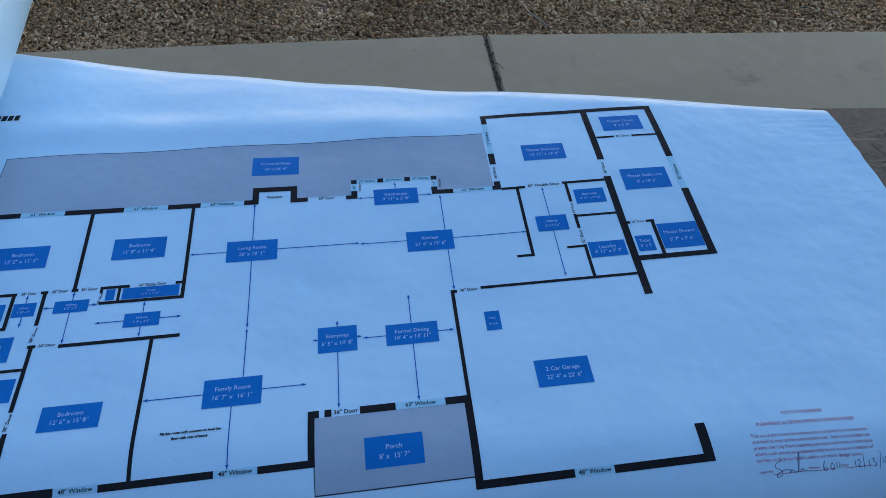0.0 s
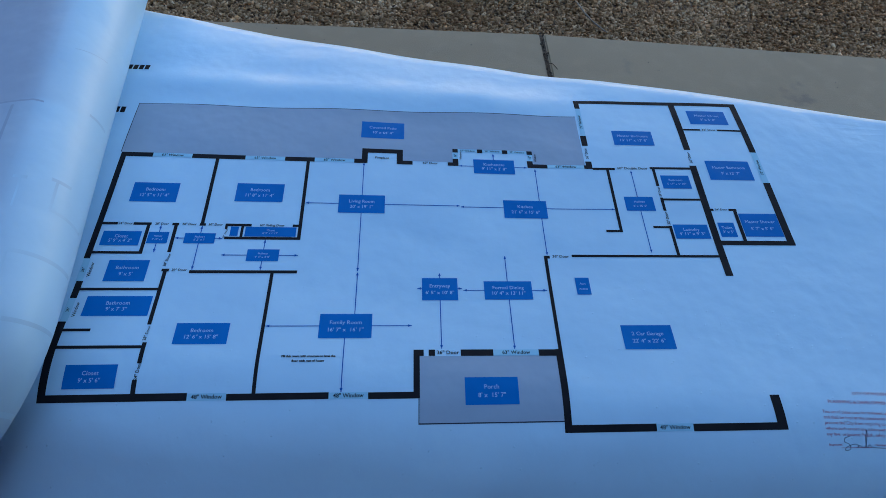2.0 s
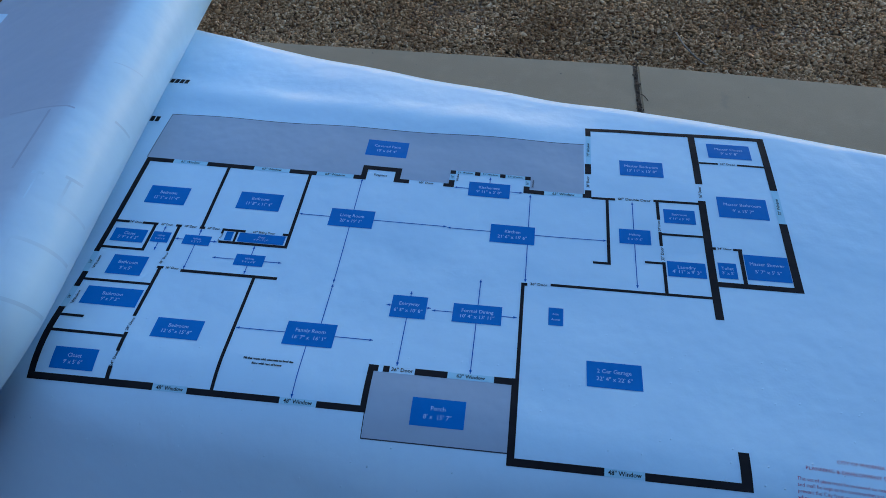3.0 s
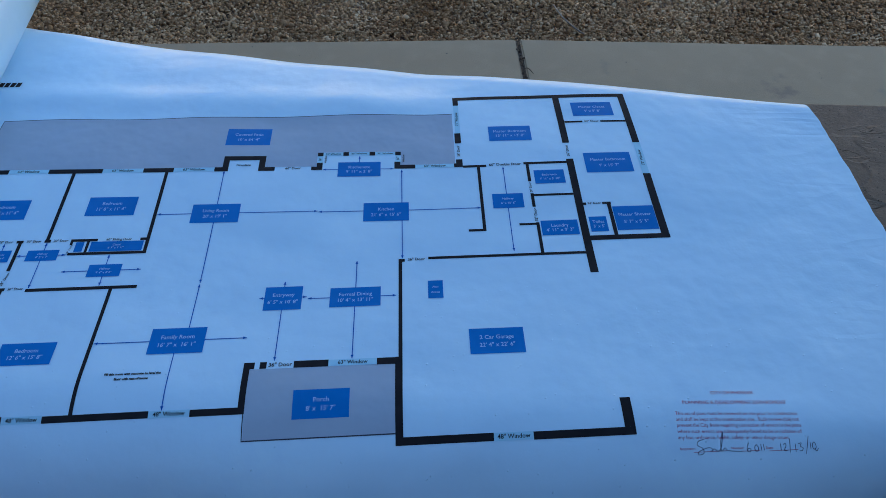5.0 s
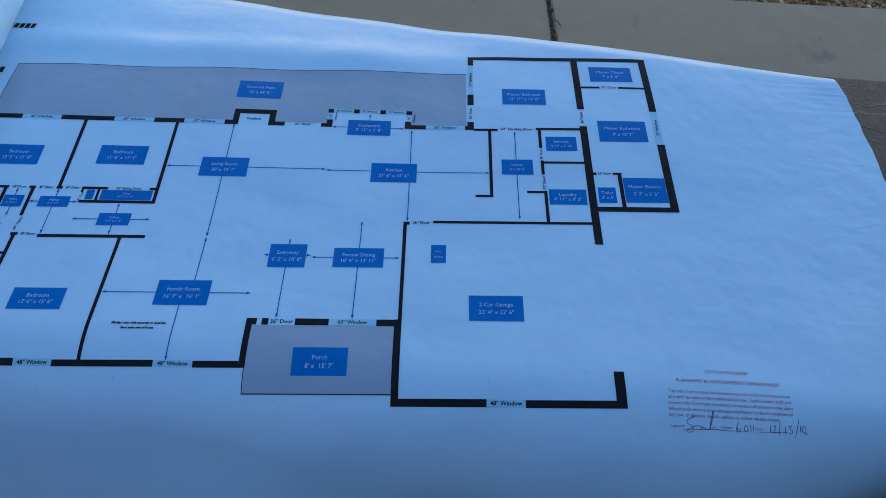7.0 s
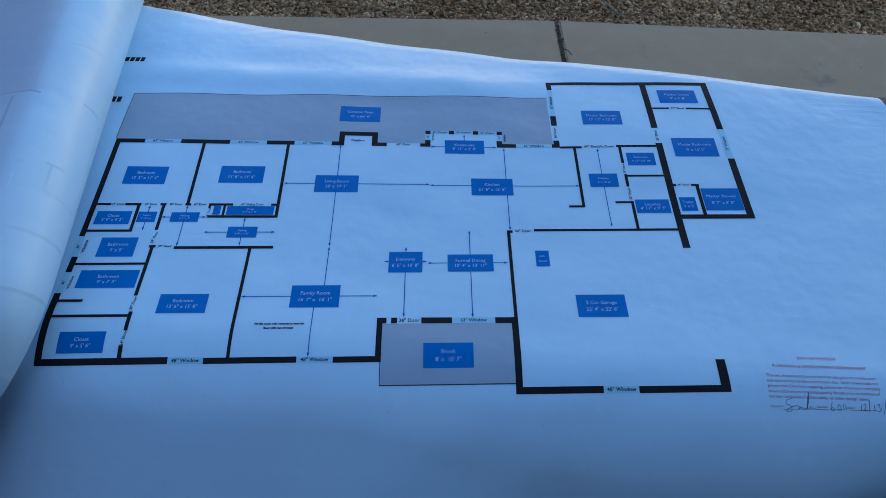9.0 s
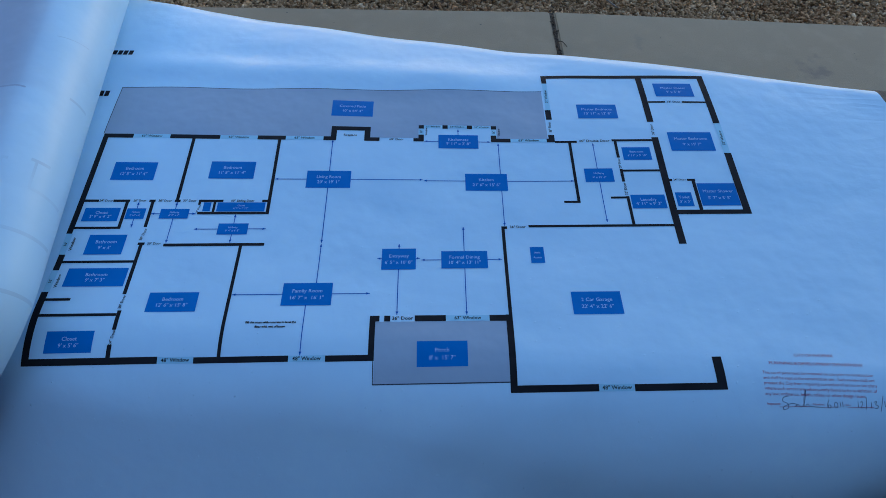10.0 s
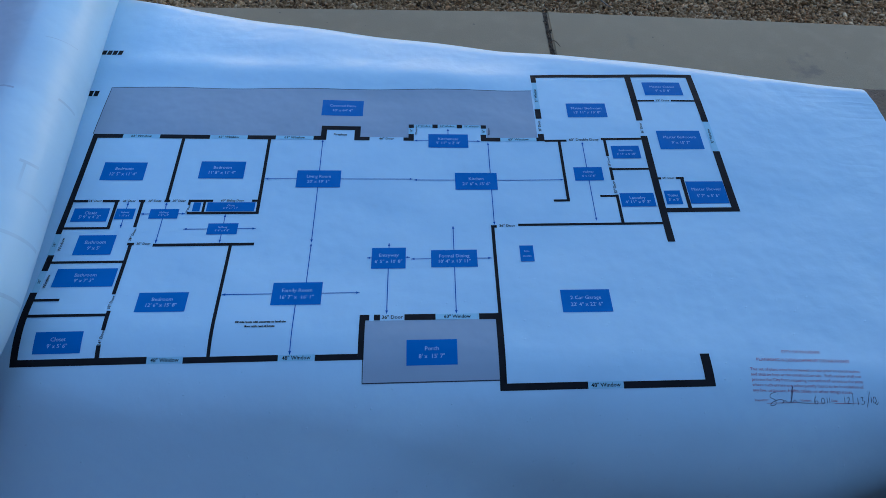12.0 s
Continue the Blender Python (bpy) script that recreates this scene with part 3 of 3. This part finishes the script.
wall(487, 227.3, 492.8, 287), wall(487, 94.5, 493, 208.4)
wall(400.6, 202.4, 420, 204.8), wall(451, 203.8, 487, 206.2), wall(412.1, 138.6, 414.6, 202.4), wall(401, 136.4, 414.6, 138.6)
wall(452.6, 185, 455.1, 203.8), wall(452.8, 158.5, 455.3, 172.4), wall(453.5, 114.2, 456, 143), wall(440.5, 140.6, 453.5, 142.7)
wall(455.3, 169.4, 487, 171.5), wall(369.2, 111.9, 487, 114.2)
wall(493, 252.2, 508.8, 254.3), wall(524.6, 252.2, 547, 254.3), wall(493, 158.6, 495.4, 161), wall(508.2, 158.8, 515, 161), wall(511.7, 128.4, 514.7, 158.8)
wall(347.2, 31.4, 349.8, 113), wall(349.8, 110.4, 351.8, 113), wall(345, -27.2, 349.8, 31.4)
wall(246, -3.5, 250.2, 31.4), wall(250.2, 26.6, 253, 31.4), wall(256.4, 26.6, 260.8, 31.4), wall(278.6, 26.4, 301.2, 31.4), wall(333, 26.2, 345, 31.2)
wall(349.8, -27.2, 405.4, -22.3), wall(429.8, -27.6, 492.7, -22.8), wall(486.2, -22.8, 492.7, -4.2)
wall(5.2, 33.5, 61.3, 35.8), wall(5.2, 46.9, 23.6, 49.1), wall(5.5, 81, 60.7, 83.2), wall(4.6, 112.4, 41.4, 114.5), wall(38.7, 114.5, 41.4, 137.4)
for a, b in ((4.6, 16.3), (28.2, 42), (57.9, 63), (78.9, 83.6), (98.8, 119), (151, 157.4)):
    wall(a, 137.4, b, 139.6)
wall(59.7, 114, 62.4, 137.4), wall(79.4, 139.6, 82.2, 203), wall(155.5, 128, 158.2, 203)
wall(99.9, 125.7, 158.2, 128), wall(98.8, 134.6, 100.8, 137.4), wall(111.3, 128, 113.4, 137.4)
wall(59.4, 97.4, 64.7, 99.7), wall(79.7, 95.9, 159, 98.5), wall(60.7, 52.2, 63.5, 97.4), wall(61.3, 22.6, 64.2, 38.1), wall(60.2, 2.4, 63.4, 11.4)
wall(139.4, 1.4, 141.9, 95.9)


def window(x0, y0, x1, y1, words, turn=0, size=3.1, split=0):
    pane = patch("window_mark", x0, y0, x1, y1, PALE)
    text(words, (x0 + x1) / 2 + split, (y0 + y1) / 2, size * 1.14, INK, turn, pane, bold=0.014)


window(26.5, 203.3, 59.3, 207.4, '63" Window'), window(103.6, 203.3, 137, 207.4, '63" Window'), window(162, 203.3, 195.5, 207.4, '63" Window')
window(361.3, 203.6, 393.4, 207.4, '63" Window'), window(301.2, 26.6, 333, 31.2, '63" Window', size=3.3)
window(97.3, -2.7, 123, 2.0, '48" Window', size=3.4), window(190, -3.2, 216, 1.2, '48" Window', size=3.4), window(405.4, -27.3, 429.8, -22.5, '48" Window', size=3.4)
window(284.5, 219, 301.2, 222.2, '33" Window', size=2.2), window(305.9, 219, 323.1, 222.2, '33" Window', size=2.2), window(327.8, 219, 344.7, 222.2, '33" Window', size=2.2)
window(396.4, 243.4, 400.8, 279.5, '71" Window', 90, 2.9), window(547.4, 190, 553.2, 225.8, '72" Window', 90, 3.0)
for x0, y0, x1, y1, n, dx in ((280, 211, 284.3, 218.4, '16"', 4.4), (344.8, 211, 349.2, 218.4, '16"', 4.4), (0.6, 54.8, 5.8, 74.3, '36"', 5), (0.4, 89, 5.4, 108.2, '36"', 5)):
    window(x0, y0, x1, y1, n, 90, 2.6)
    text("Window", x1 + dx * 0.55, (y0 + y1) / 2, 3.4 if dx == 5 else 2.5, INK, 90, bold=0.014)


def door_text(words, x, y, turn=0, size=2.7):
    text(words, x, y, size * 1.24, INK, turn, name="door_text", bold=0.014)


door_text('60" Door', 260.3, 205.2), door_text('36" Door', 269.7, 29, size=3.2), door_text('36" Door', 360.3, 112.3), door_text('60" Double Door', 435.5, 204.4, size=3.0)
door_text('36" Door', 398, 221.5, 90), door_text('36" Door', 489.8, 217.8, 90), door_text('32" Door', 516.7, 253.3), door_text('24" Door', 501.8, 160, size=2.2)
door_text('28" Door', 453.8, 178.6, 90, 2.2), door_text('32" Door', 454.3, 150.6, 90), door_text('24" Door', 22.2, 138.5, size=2.3), door_text('28" Door', 50, 138.5, size=2.2)
door_text('30" Door', 71, 138.5, size=2.3), door_text('30" Door', 91.2, 138.5, size=2.3), door_text('18" Door', 100, 130.6, 80, 1.8), door_text('60" Sliding Door', 135, 138.5, size=2.3)
door_text('28" Door', 61.4, 107, 80, 2.3), door_text('30" Door', 72.2, 98.6, size=2.3), door_text('28" Door', 62.4, 45.2, 85, 2.4), door_text('24" Door', 62.6, 17, 85, 2.5)
text("Fireplace", 219, 209.6, 3.3, INK, bold=0.014)
text("Fill this room with concrete to level the", 174.6, 26.8, 2.25, INK, bold=0.045), text("floor with rest of house", 174.4, 23.3, 2.25, INK, bold=0.045)

# shaded patio and porch with their thin outlines
patch("patio_fill", -0.6, 222.6, 394.6, 268.2, SHADE, FILL_LIFT, label="grey tinted patio area")
for a, b, c, d in ((-0.6, 207.6, 201.8, 222.6), (201.8, 220, 236.8, 222.6), (236.8, 207.2, 279.7, 222.6), (349.4, 207.5, 394.6, 222.6)):
    patch("patio_fill", a, b, c, d, SHADE, FILL_LIFT, label="grey tinted patio area")
patch("porch_fill", 250.2, -19.6, 345, 26.4, SHADE, FILL_LIFT, label="grey tinted porch area")
patch("outline", -1, 268, 395, 268.6, THIN_INK), patch("outline", -1, 207.6, -0.4, 268, THIN_INK)
patch("outline", 249.3, -20.3, 345, -19.5, THIN_INK), patch("outline", 249.3, -19.5, 249.9, -3.5, THIN_INK)


def label_box(x0, y1, x1, y0, first, second, size=None):
    box = patch("room_label", x0, y0, x1, y1, BLUE)
    w, h = x1 - x0, y1 - y0
    em = 0.9 * (size or min(0.30 * h, 4.6))
    if second:
        text(first, (x0 + x1) / 2, y0 + h * 0.635, em, WHITE_INK, 0, box, w * 0.86)
        text(second, (x0 + x1) / 2, y0 + h * 0.335, em, WHITE_INK, 0, box, w * 0.82)


label_box(19.0, 176.4, 55.7, 158.4, "Bedroom", "12' 5\" x 11' 4\""), label_box(101.7, 178.0, 140.1, 160.4, "Bedroom", "11' 8\" x 11' 4\"")
label_box(7.6, 131.8, 36.5, 119.5, "Closet", "5' 9\" x 4' 2\"", 4.2), label_box(42.0, 131.4, 57.4, 121.5, "Hallway", "2' 10\" x 4'", 2.3)
label_box(69.6, 130.8, 93.0, 121.8, "Hallway", "6' 2\" x 7'", 2.7), label_box(103.4, 137.0, 109.6, 128.6, "", ""), label_box(114.8, 137.0, 154.2, 128.4, "Closet", "6' 9\" x 1' 11\"", 2.6)
label_box(119.4, 117.0, 143.6, 106.6, "Hallway", "9' 4\" x 4' 8\"", 2.7), label_box(19.4, 107.0, 49.0, 88.9, "Bathroom", "9' x 5'"), label_box(13.3, 76.0, 59.0, 59.3, "Bathroom", "9' x 7' 3\"", 4.6)
label_box(15.0, 22.1, 49.2, 6.1, "Closet", "9' x 5' 6\"", 4.6), label_box(81.0, 53.3, 117.7, 36.5, "Bedroom", "12' 6\" x 15' 8\""), label_box(185.2, 169.2, 222.7, 151.6, "Living Room", "20' x 19' 1\"")
label_box(200, 253.2, 237.8, 233.0, "Covered Patio", "10' x 64' 4\""), label_box(297.4, 211.0, 332.6, 195.3, "Kitchenete", "9' 11\" x 2' 8\""), label_box(319.7, 167.3, 355.4, 149.3, "Kitchen", "21' 6\" x 15' 6\"")
label_box(425, 249.9, 461.6, 232.0, "Master Bedroom", "13' 11\" x 13' 8\""), label_box(502, 279.4, 538.5, 260.9, "Master Closet", "9' x 5' 8\""), label_box(502, 214.4, 541.3, 192.4, "Master Bathroom", "9' x 15' 7\"")
label_box(458.2, 196.8, 483, 182.3, "Bathroom", "4' 11\" x 5' 10\"", 3.3), label_box(421.9, 173.0, 446.5, 158.3, "Hallway", "6' x 15' 6\"", 3.2), label_box(457, 144.4, 485.6, 130.2, "Laundry", "4' 11\" x 9' 3\"", 4.6)
label_box(494.8, 146.6, 508.4, 132.1, "Toilet", "3' x 5'", 4.2), label_box(515.2, 156.1, 547.3, 132.6, "Master Shower", "5' 7\" x 5' 5\"", 4.6), label_box(252.2, 92.0, 278.8, 72.2, "Entryway", "6' 5\" x 10' 8\"", 4.6)
label_box(298.5, 89.2, 334.5, 72.8, "Formal Dining", "10' 4\" x 13' 11\"", 4.6), label_box(368.2, 92.6, 379.0, 77.2, "Attic", "Access", 2.6), label_box(394.9, 50.6, 431.9, 31.0, "2 Car Garage", "22' 4\" x 22' 6\"", 4.7)
label_box(280.3, 10.4, 316.2, -8.4, "Porch", "8' x  15' 7\"", 4.8), label_box(179.5, 60.6, 216.6, 40.8, "Family Room", "16' 7\" x  16' 1\"", 4.8)


def arrow(x0, y0, x1, y1):
    """A thin dimension line with a head at (x1, y1)."""
    flat = abs(x1 - x0) > abs(y1 - y0)
    w = 0.33
    line = patch("dimension_arrow", min(x0, x1) - (0 if flat else w), min(y0, y1) - (w if flat else 0), max(x0, x1) + (0 if flat else w), max(y0, y1) + (w if flat else 0), ARROW)
    d = math.copysign(1, (x1 - x0) if flat else (y1 - y0))
    tip, back = (x1, y1), ((x1 - 2.6 * d, y1) if flat else (x1, y1 - 2.6 * d))
    side = [(back[0], back[1] + 1.05), (back[0], back[1] - 1.05)] if flat else [(back[0] + 1.05, back[1]), (back[0] - 1.05, back[1])]
    mesh_object("arrow_head", [laid(a * MM, b * MM, TEXT_LIFT) for a, b in (tip, *side)], [(0, 1, 2) if d * (1 if flat else -1) > 0 else (0, 2, 1)], ARROW, line)


def arrows(x0, y1, x1, y0, left=None, right=None, up=None, down=None, cx=None, cy=None):
    cx, cy = cx or (x0 + x1) / 2, cy or (y0 + y1) / 2
    if left is not None:
        arrow(x0, cy, left, cy)
    if right is not None:
        arrow(x1, cy, right, cy)
    if up is not None:
        arrow(cx, y1, cx, up)
    if down is not None:
        arrow(cx, y0, cx, down)


arrows(185.2, 169.2, 222.7, 151.6, 158.8, 283.8, 203.2, 98.2), arrows(179.5, 60.6, 216.6, 40.8, 142.4, 244.8, None, 1.4)
arrow(204, 60.6, 204, 96.8)
arrows(319.7, 167.3, 355.4, 149.3, 284.6, 412, 201.6, 113.6, cx=350, cy=159.5), arrows(252.2, 92, 278.8, 72.2, 248.7, 282.1, 96.3, 32.2, cy=82.6)
arrows(298.5, 89.2, 334.5, 72.8, 283, 345.6, 112.4, 31.6), arrows(421.9, 173, 446.5, 158.3, up=201.6, down=116.6, cx=433.6), arrows(297.4, 211, 332.6, 195.3, 285, 343.4, 217.5)
arrows(119.4, 117, 143.6, 106.6, 100.4, 158, 125.4, 99), arrows(69.6, 130.8, 93, 121.8, 62.6, 98.6, 137.2, 99), arrows(42, 131.4, 57.4, 121.5, up=137.2, down=113.8)

# red inspection stamp with its pen entries
text("CITY OF PHOENIX", 557.5, -4.4, 3.2, RED_INK, -2.0, width=27.0, bold=-0.004, stretch=True), text("PLANNING & DEVELOPMENT DEPARTMENT", 557.0, -10.9, 3.2, RED_INK, -2.7, width=64.4, bold=-0.004, stretch=True)
for k, words in enumerate(("This set of plans must be reviewed on site prior to construction", "and shall be kept at the construction site.  Such review shall not", "prevent the City from requiring correction of errors in the plans",
                           "where such errors are subsequently found to be in violation of", "any law, ordinance, health, safety, or other design issues.")):
    text(words, 518.5 - 0.3 * k, -16.2 - 3.62 * k, 3.15, RED_INK, -2.7, width=(74.9, 75.2, 75.7, 75.5, 67.5)[k], align="LEFT", bold=-0.006, stretch=True)
text("Inspector:", 517.4, -37.4, 2.3, RED_INK, -1.0, align="LEFT"), text("Number:", 548.2, -38.4, 2.1, RED_INK, -1.0, align="LEFT"), text("Date:", 569.0, -39.2, 2.1, RED_INK, -1.0, align="LEFT")
patch("rule", 525.5, -39.8, 545.5, -39.55, RED_INK), patch("rule", 553.8, -40.5, 565.2, -40.25, RED_INK), patch("rule", 571, -41.1, 588.4, -40.85, RED_INK)


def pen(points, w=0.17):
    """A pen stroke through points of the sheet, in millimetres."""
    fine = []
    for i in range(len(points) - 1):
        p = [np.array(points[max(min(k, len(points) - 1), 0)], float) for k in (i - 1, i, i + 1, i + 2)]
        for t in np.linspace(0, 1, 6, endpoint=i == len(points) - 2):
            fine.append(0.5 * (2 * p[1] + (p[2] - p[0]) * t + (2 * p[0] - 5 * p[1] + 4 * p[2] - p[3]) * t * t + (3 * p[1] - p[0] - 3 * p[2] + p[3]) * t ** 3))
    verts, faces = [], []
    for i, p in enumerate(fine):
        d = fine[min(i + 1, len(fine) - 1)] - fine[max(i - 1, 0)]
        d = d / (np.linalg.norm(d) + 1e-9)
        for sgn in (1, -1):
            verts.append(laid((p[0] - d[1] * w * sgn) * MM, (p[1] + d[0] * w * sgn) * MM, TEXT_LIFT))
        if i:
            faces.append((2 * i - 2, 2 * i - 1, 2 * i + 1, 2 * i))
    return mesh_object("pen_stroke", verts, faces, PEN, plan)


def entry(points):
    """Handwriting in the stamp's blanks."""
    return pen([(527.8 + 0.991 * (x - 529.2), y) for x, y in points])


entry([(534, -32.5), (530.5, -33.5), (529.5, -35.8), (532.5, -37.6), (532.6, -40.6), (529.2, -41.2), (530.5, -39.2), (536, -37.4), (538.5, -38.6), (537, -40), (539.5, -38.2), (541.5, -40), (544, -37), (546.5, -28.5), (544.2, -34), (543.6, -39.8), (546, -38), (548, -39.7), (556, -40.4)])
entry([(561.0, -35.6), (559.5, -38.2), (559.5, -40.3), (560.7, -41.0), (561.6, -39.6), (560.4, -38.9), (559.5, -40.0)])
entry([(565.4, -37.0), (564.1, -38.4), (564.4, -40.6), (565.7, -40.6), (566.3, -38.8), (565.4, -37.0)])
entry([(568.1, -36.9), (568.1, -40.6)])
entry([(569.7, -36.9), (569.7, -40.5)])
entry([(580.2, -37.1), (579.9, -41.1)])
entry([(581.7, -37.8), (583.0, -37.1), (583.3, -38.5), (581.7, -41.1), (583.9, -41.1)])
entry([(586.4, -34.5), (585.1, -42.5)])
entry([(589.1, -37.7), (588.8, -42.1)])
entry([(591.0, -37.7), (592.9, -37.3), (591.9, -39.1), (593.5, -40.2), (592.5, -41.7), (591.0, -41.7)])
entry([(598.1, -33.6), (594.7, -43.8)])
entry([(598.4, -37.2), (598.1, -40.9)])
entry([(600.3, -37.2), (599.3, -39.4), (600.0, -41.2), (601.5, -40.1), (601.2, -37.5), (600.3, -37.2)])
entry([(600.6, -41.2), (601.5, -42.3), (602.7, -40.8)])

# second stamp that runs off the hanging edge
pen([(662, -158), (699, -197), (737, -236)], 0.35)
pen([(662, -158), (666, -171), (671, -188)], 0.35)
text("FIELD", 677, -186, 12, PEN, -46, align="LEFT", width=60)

# title block: address lines as plain bars
for x1, y, count in ((-3.5, 318.0, 16), (-11.0, 260.0, 14), (-30, 338, 10), (-36, 282, 8)):
    for k in range(count):
        patch("address_bar", x1 - 5.3 * k - 4.2, y - 3.7, x1 - 5.3 * k, y + 3.7, INK)

# ---- the page before it, turned back in a loose roll ----
roll = tagged(new("turned_back_sheet"), "turned-back white plan sheet curling in a loose roll", "plan print")
R_ROLL = 0.033
path = []
for t in np.linspace(-0.10, 0, 6):
    path.append((t, 0.0))
for a in np.linspace(-90, 96, 40)[1:]:
    path.append((R_ROLL * math.cos(radians(a)), R_ROLL + R_ROLL * math.sin(radians(a))))
x, z = path[-1]
slope = 6.0
for k in range(28):
    slope += 2.5 if k < 4 else 0.0
    x, z = x - 0.01 * math.cos(radians(slope)), z - 0.01 * math.sin(radians(slope))
    path.append((x, z))


def bend_drop(y):
    """How far the sheet below has sunk at y, past the cap's near edge."""
    d = max(0.042 - y, 0.0)
    return 0.09 - math.sqrt(0.0081 - d * d) if d < 0.068 else 0.0310 + (d - 0.068) * 1.16


def roll_point(s, y, lift=0.0):
    """A point of the roll: s counts along its section, y along its axis."""
    i = min(int(s), len(path) - 2)
    f = s - i
    px, pz = path[i][0] * (1 - f) + path[i + 1][0] * f, path[i][1] * (1 - f) + path[i + 1][1] * f
    dx, dz = path[i + 1][0] - path[i][0], path[i + 1][1] - path[i][1]
    n = math.hypot(dx, dz)
    px, pz = px + dz / n * lift, pz - dx / n * lift
    wave = 0.003 * noise.noise((px * 6, y * 5, 3.3))
    return Vector((-0.013 - 0.098 * y + px + wave - 0.75 * bend_drop(y), y, 0.004 + pz * (1 + 0.62 * (y - 0.1)) + wave - 0.6 * bend_drop(y)))


ny = 70
verts = [roll_point(i, -0.16 + 0.78 * j / (ny - 1)) for i in range(len(path)) for j in range(ny)]
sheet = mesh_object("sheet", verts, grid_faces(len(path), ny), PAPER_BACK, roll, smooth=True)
solid = sheet.modifiers.new("thickness", "SOLIDIFY")
solid.thickness, solid.offset = 0.0004, 0


def ghost(s0, y0, s1, y1, w):
    """A printed line round the roll, w wide along its axis."""
    n = int(abs(s1 - s0)) * 2 + 2
    verts = [roll_point(s0 + (s1 - s0) * i / (n - 1), y0 + (y1 - y0) * i / (n - 1) + w * j, 0.00030) for i in range(n) for j in (0, 1)]
    mesh_object("show_through_line", verts, grid_faces(n, 2), GHOST_DIM if s0 > 40 else GHOST, roll, "faint printed line showing through", smooth=True)


def upright(s0, s1, y0, y1):
    """A printed line along the roll."""
    n = int((y1 - y0) / 0.01) + 2
    verts = [roll_point(s, y0 + (y1 - y0) * j / (n - 1), 0.00030) for s in (s0, (s0 + s1) / 2, s1) for j in range(n)]
    mesh_object("show_through_line", verts, grid_faces(3, n), GHOST_DIM if s0 > 44 else GHOST, roll, "faint printed line showing through", smooth=True)


# (section, axis) from and to, and the line's width across
for s0, y0, s1, y1, w in ((39.0, 0.125, 42.2, 0.125, 0.0028), (29.0, 0.131, 34.0, 0.130, 0.0028), (22.0, 0.105, 32.6, 0.105, 0.0026), (21.0, 0.070, 38.6, 0.0655, 0.0030), (19.0, 0.028, 35.0, 0.0205, 0.0028),
                          (19.0, -0.019, 31.0, -0.026, 0.0028), (23.0, 0.2085, 29.8, 0.2065, 0.0026), (29.0, 0.272, 38.0, 0.266, 0.0008), (41.0, 0.200, 50.5, 0.208, 0.0018)):
    ghost(s0, y0 - w / 2, s1, y1 - w / 2, w)
for s0, s1, y0, y1 in ((40.1, 40.6, 0.099, 0.125), (32.2, 32.9, 0.105, 0.130), (38.0, 38.6, 0.028, 0.067), (45.4, 45.65, 0.130, 0.200)):
    upright(s0, s1, y0, y1)
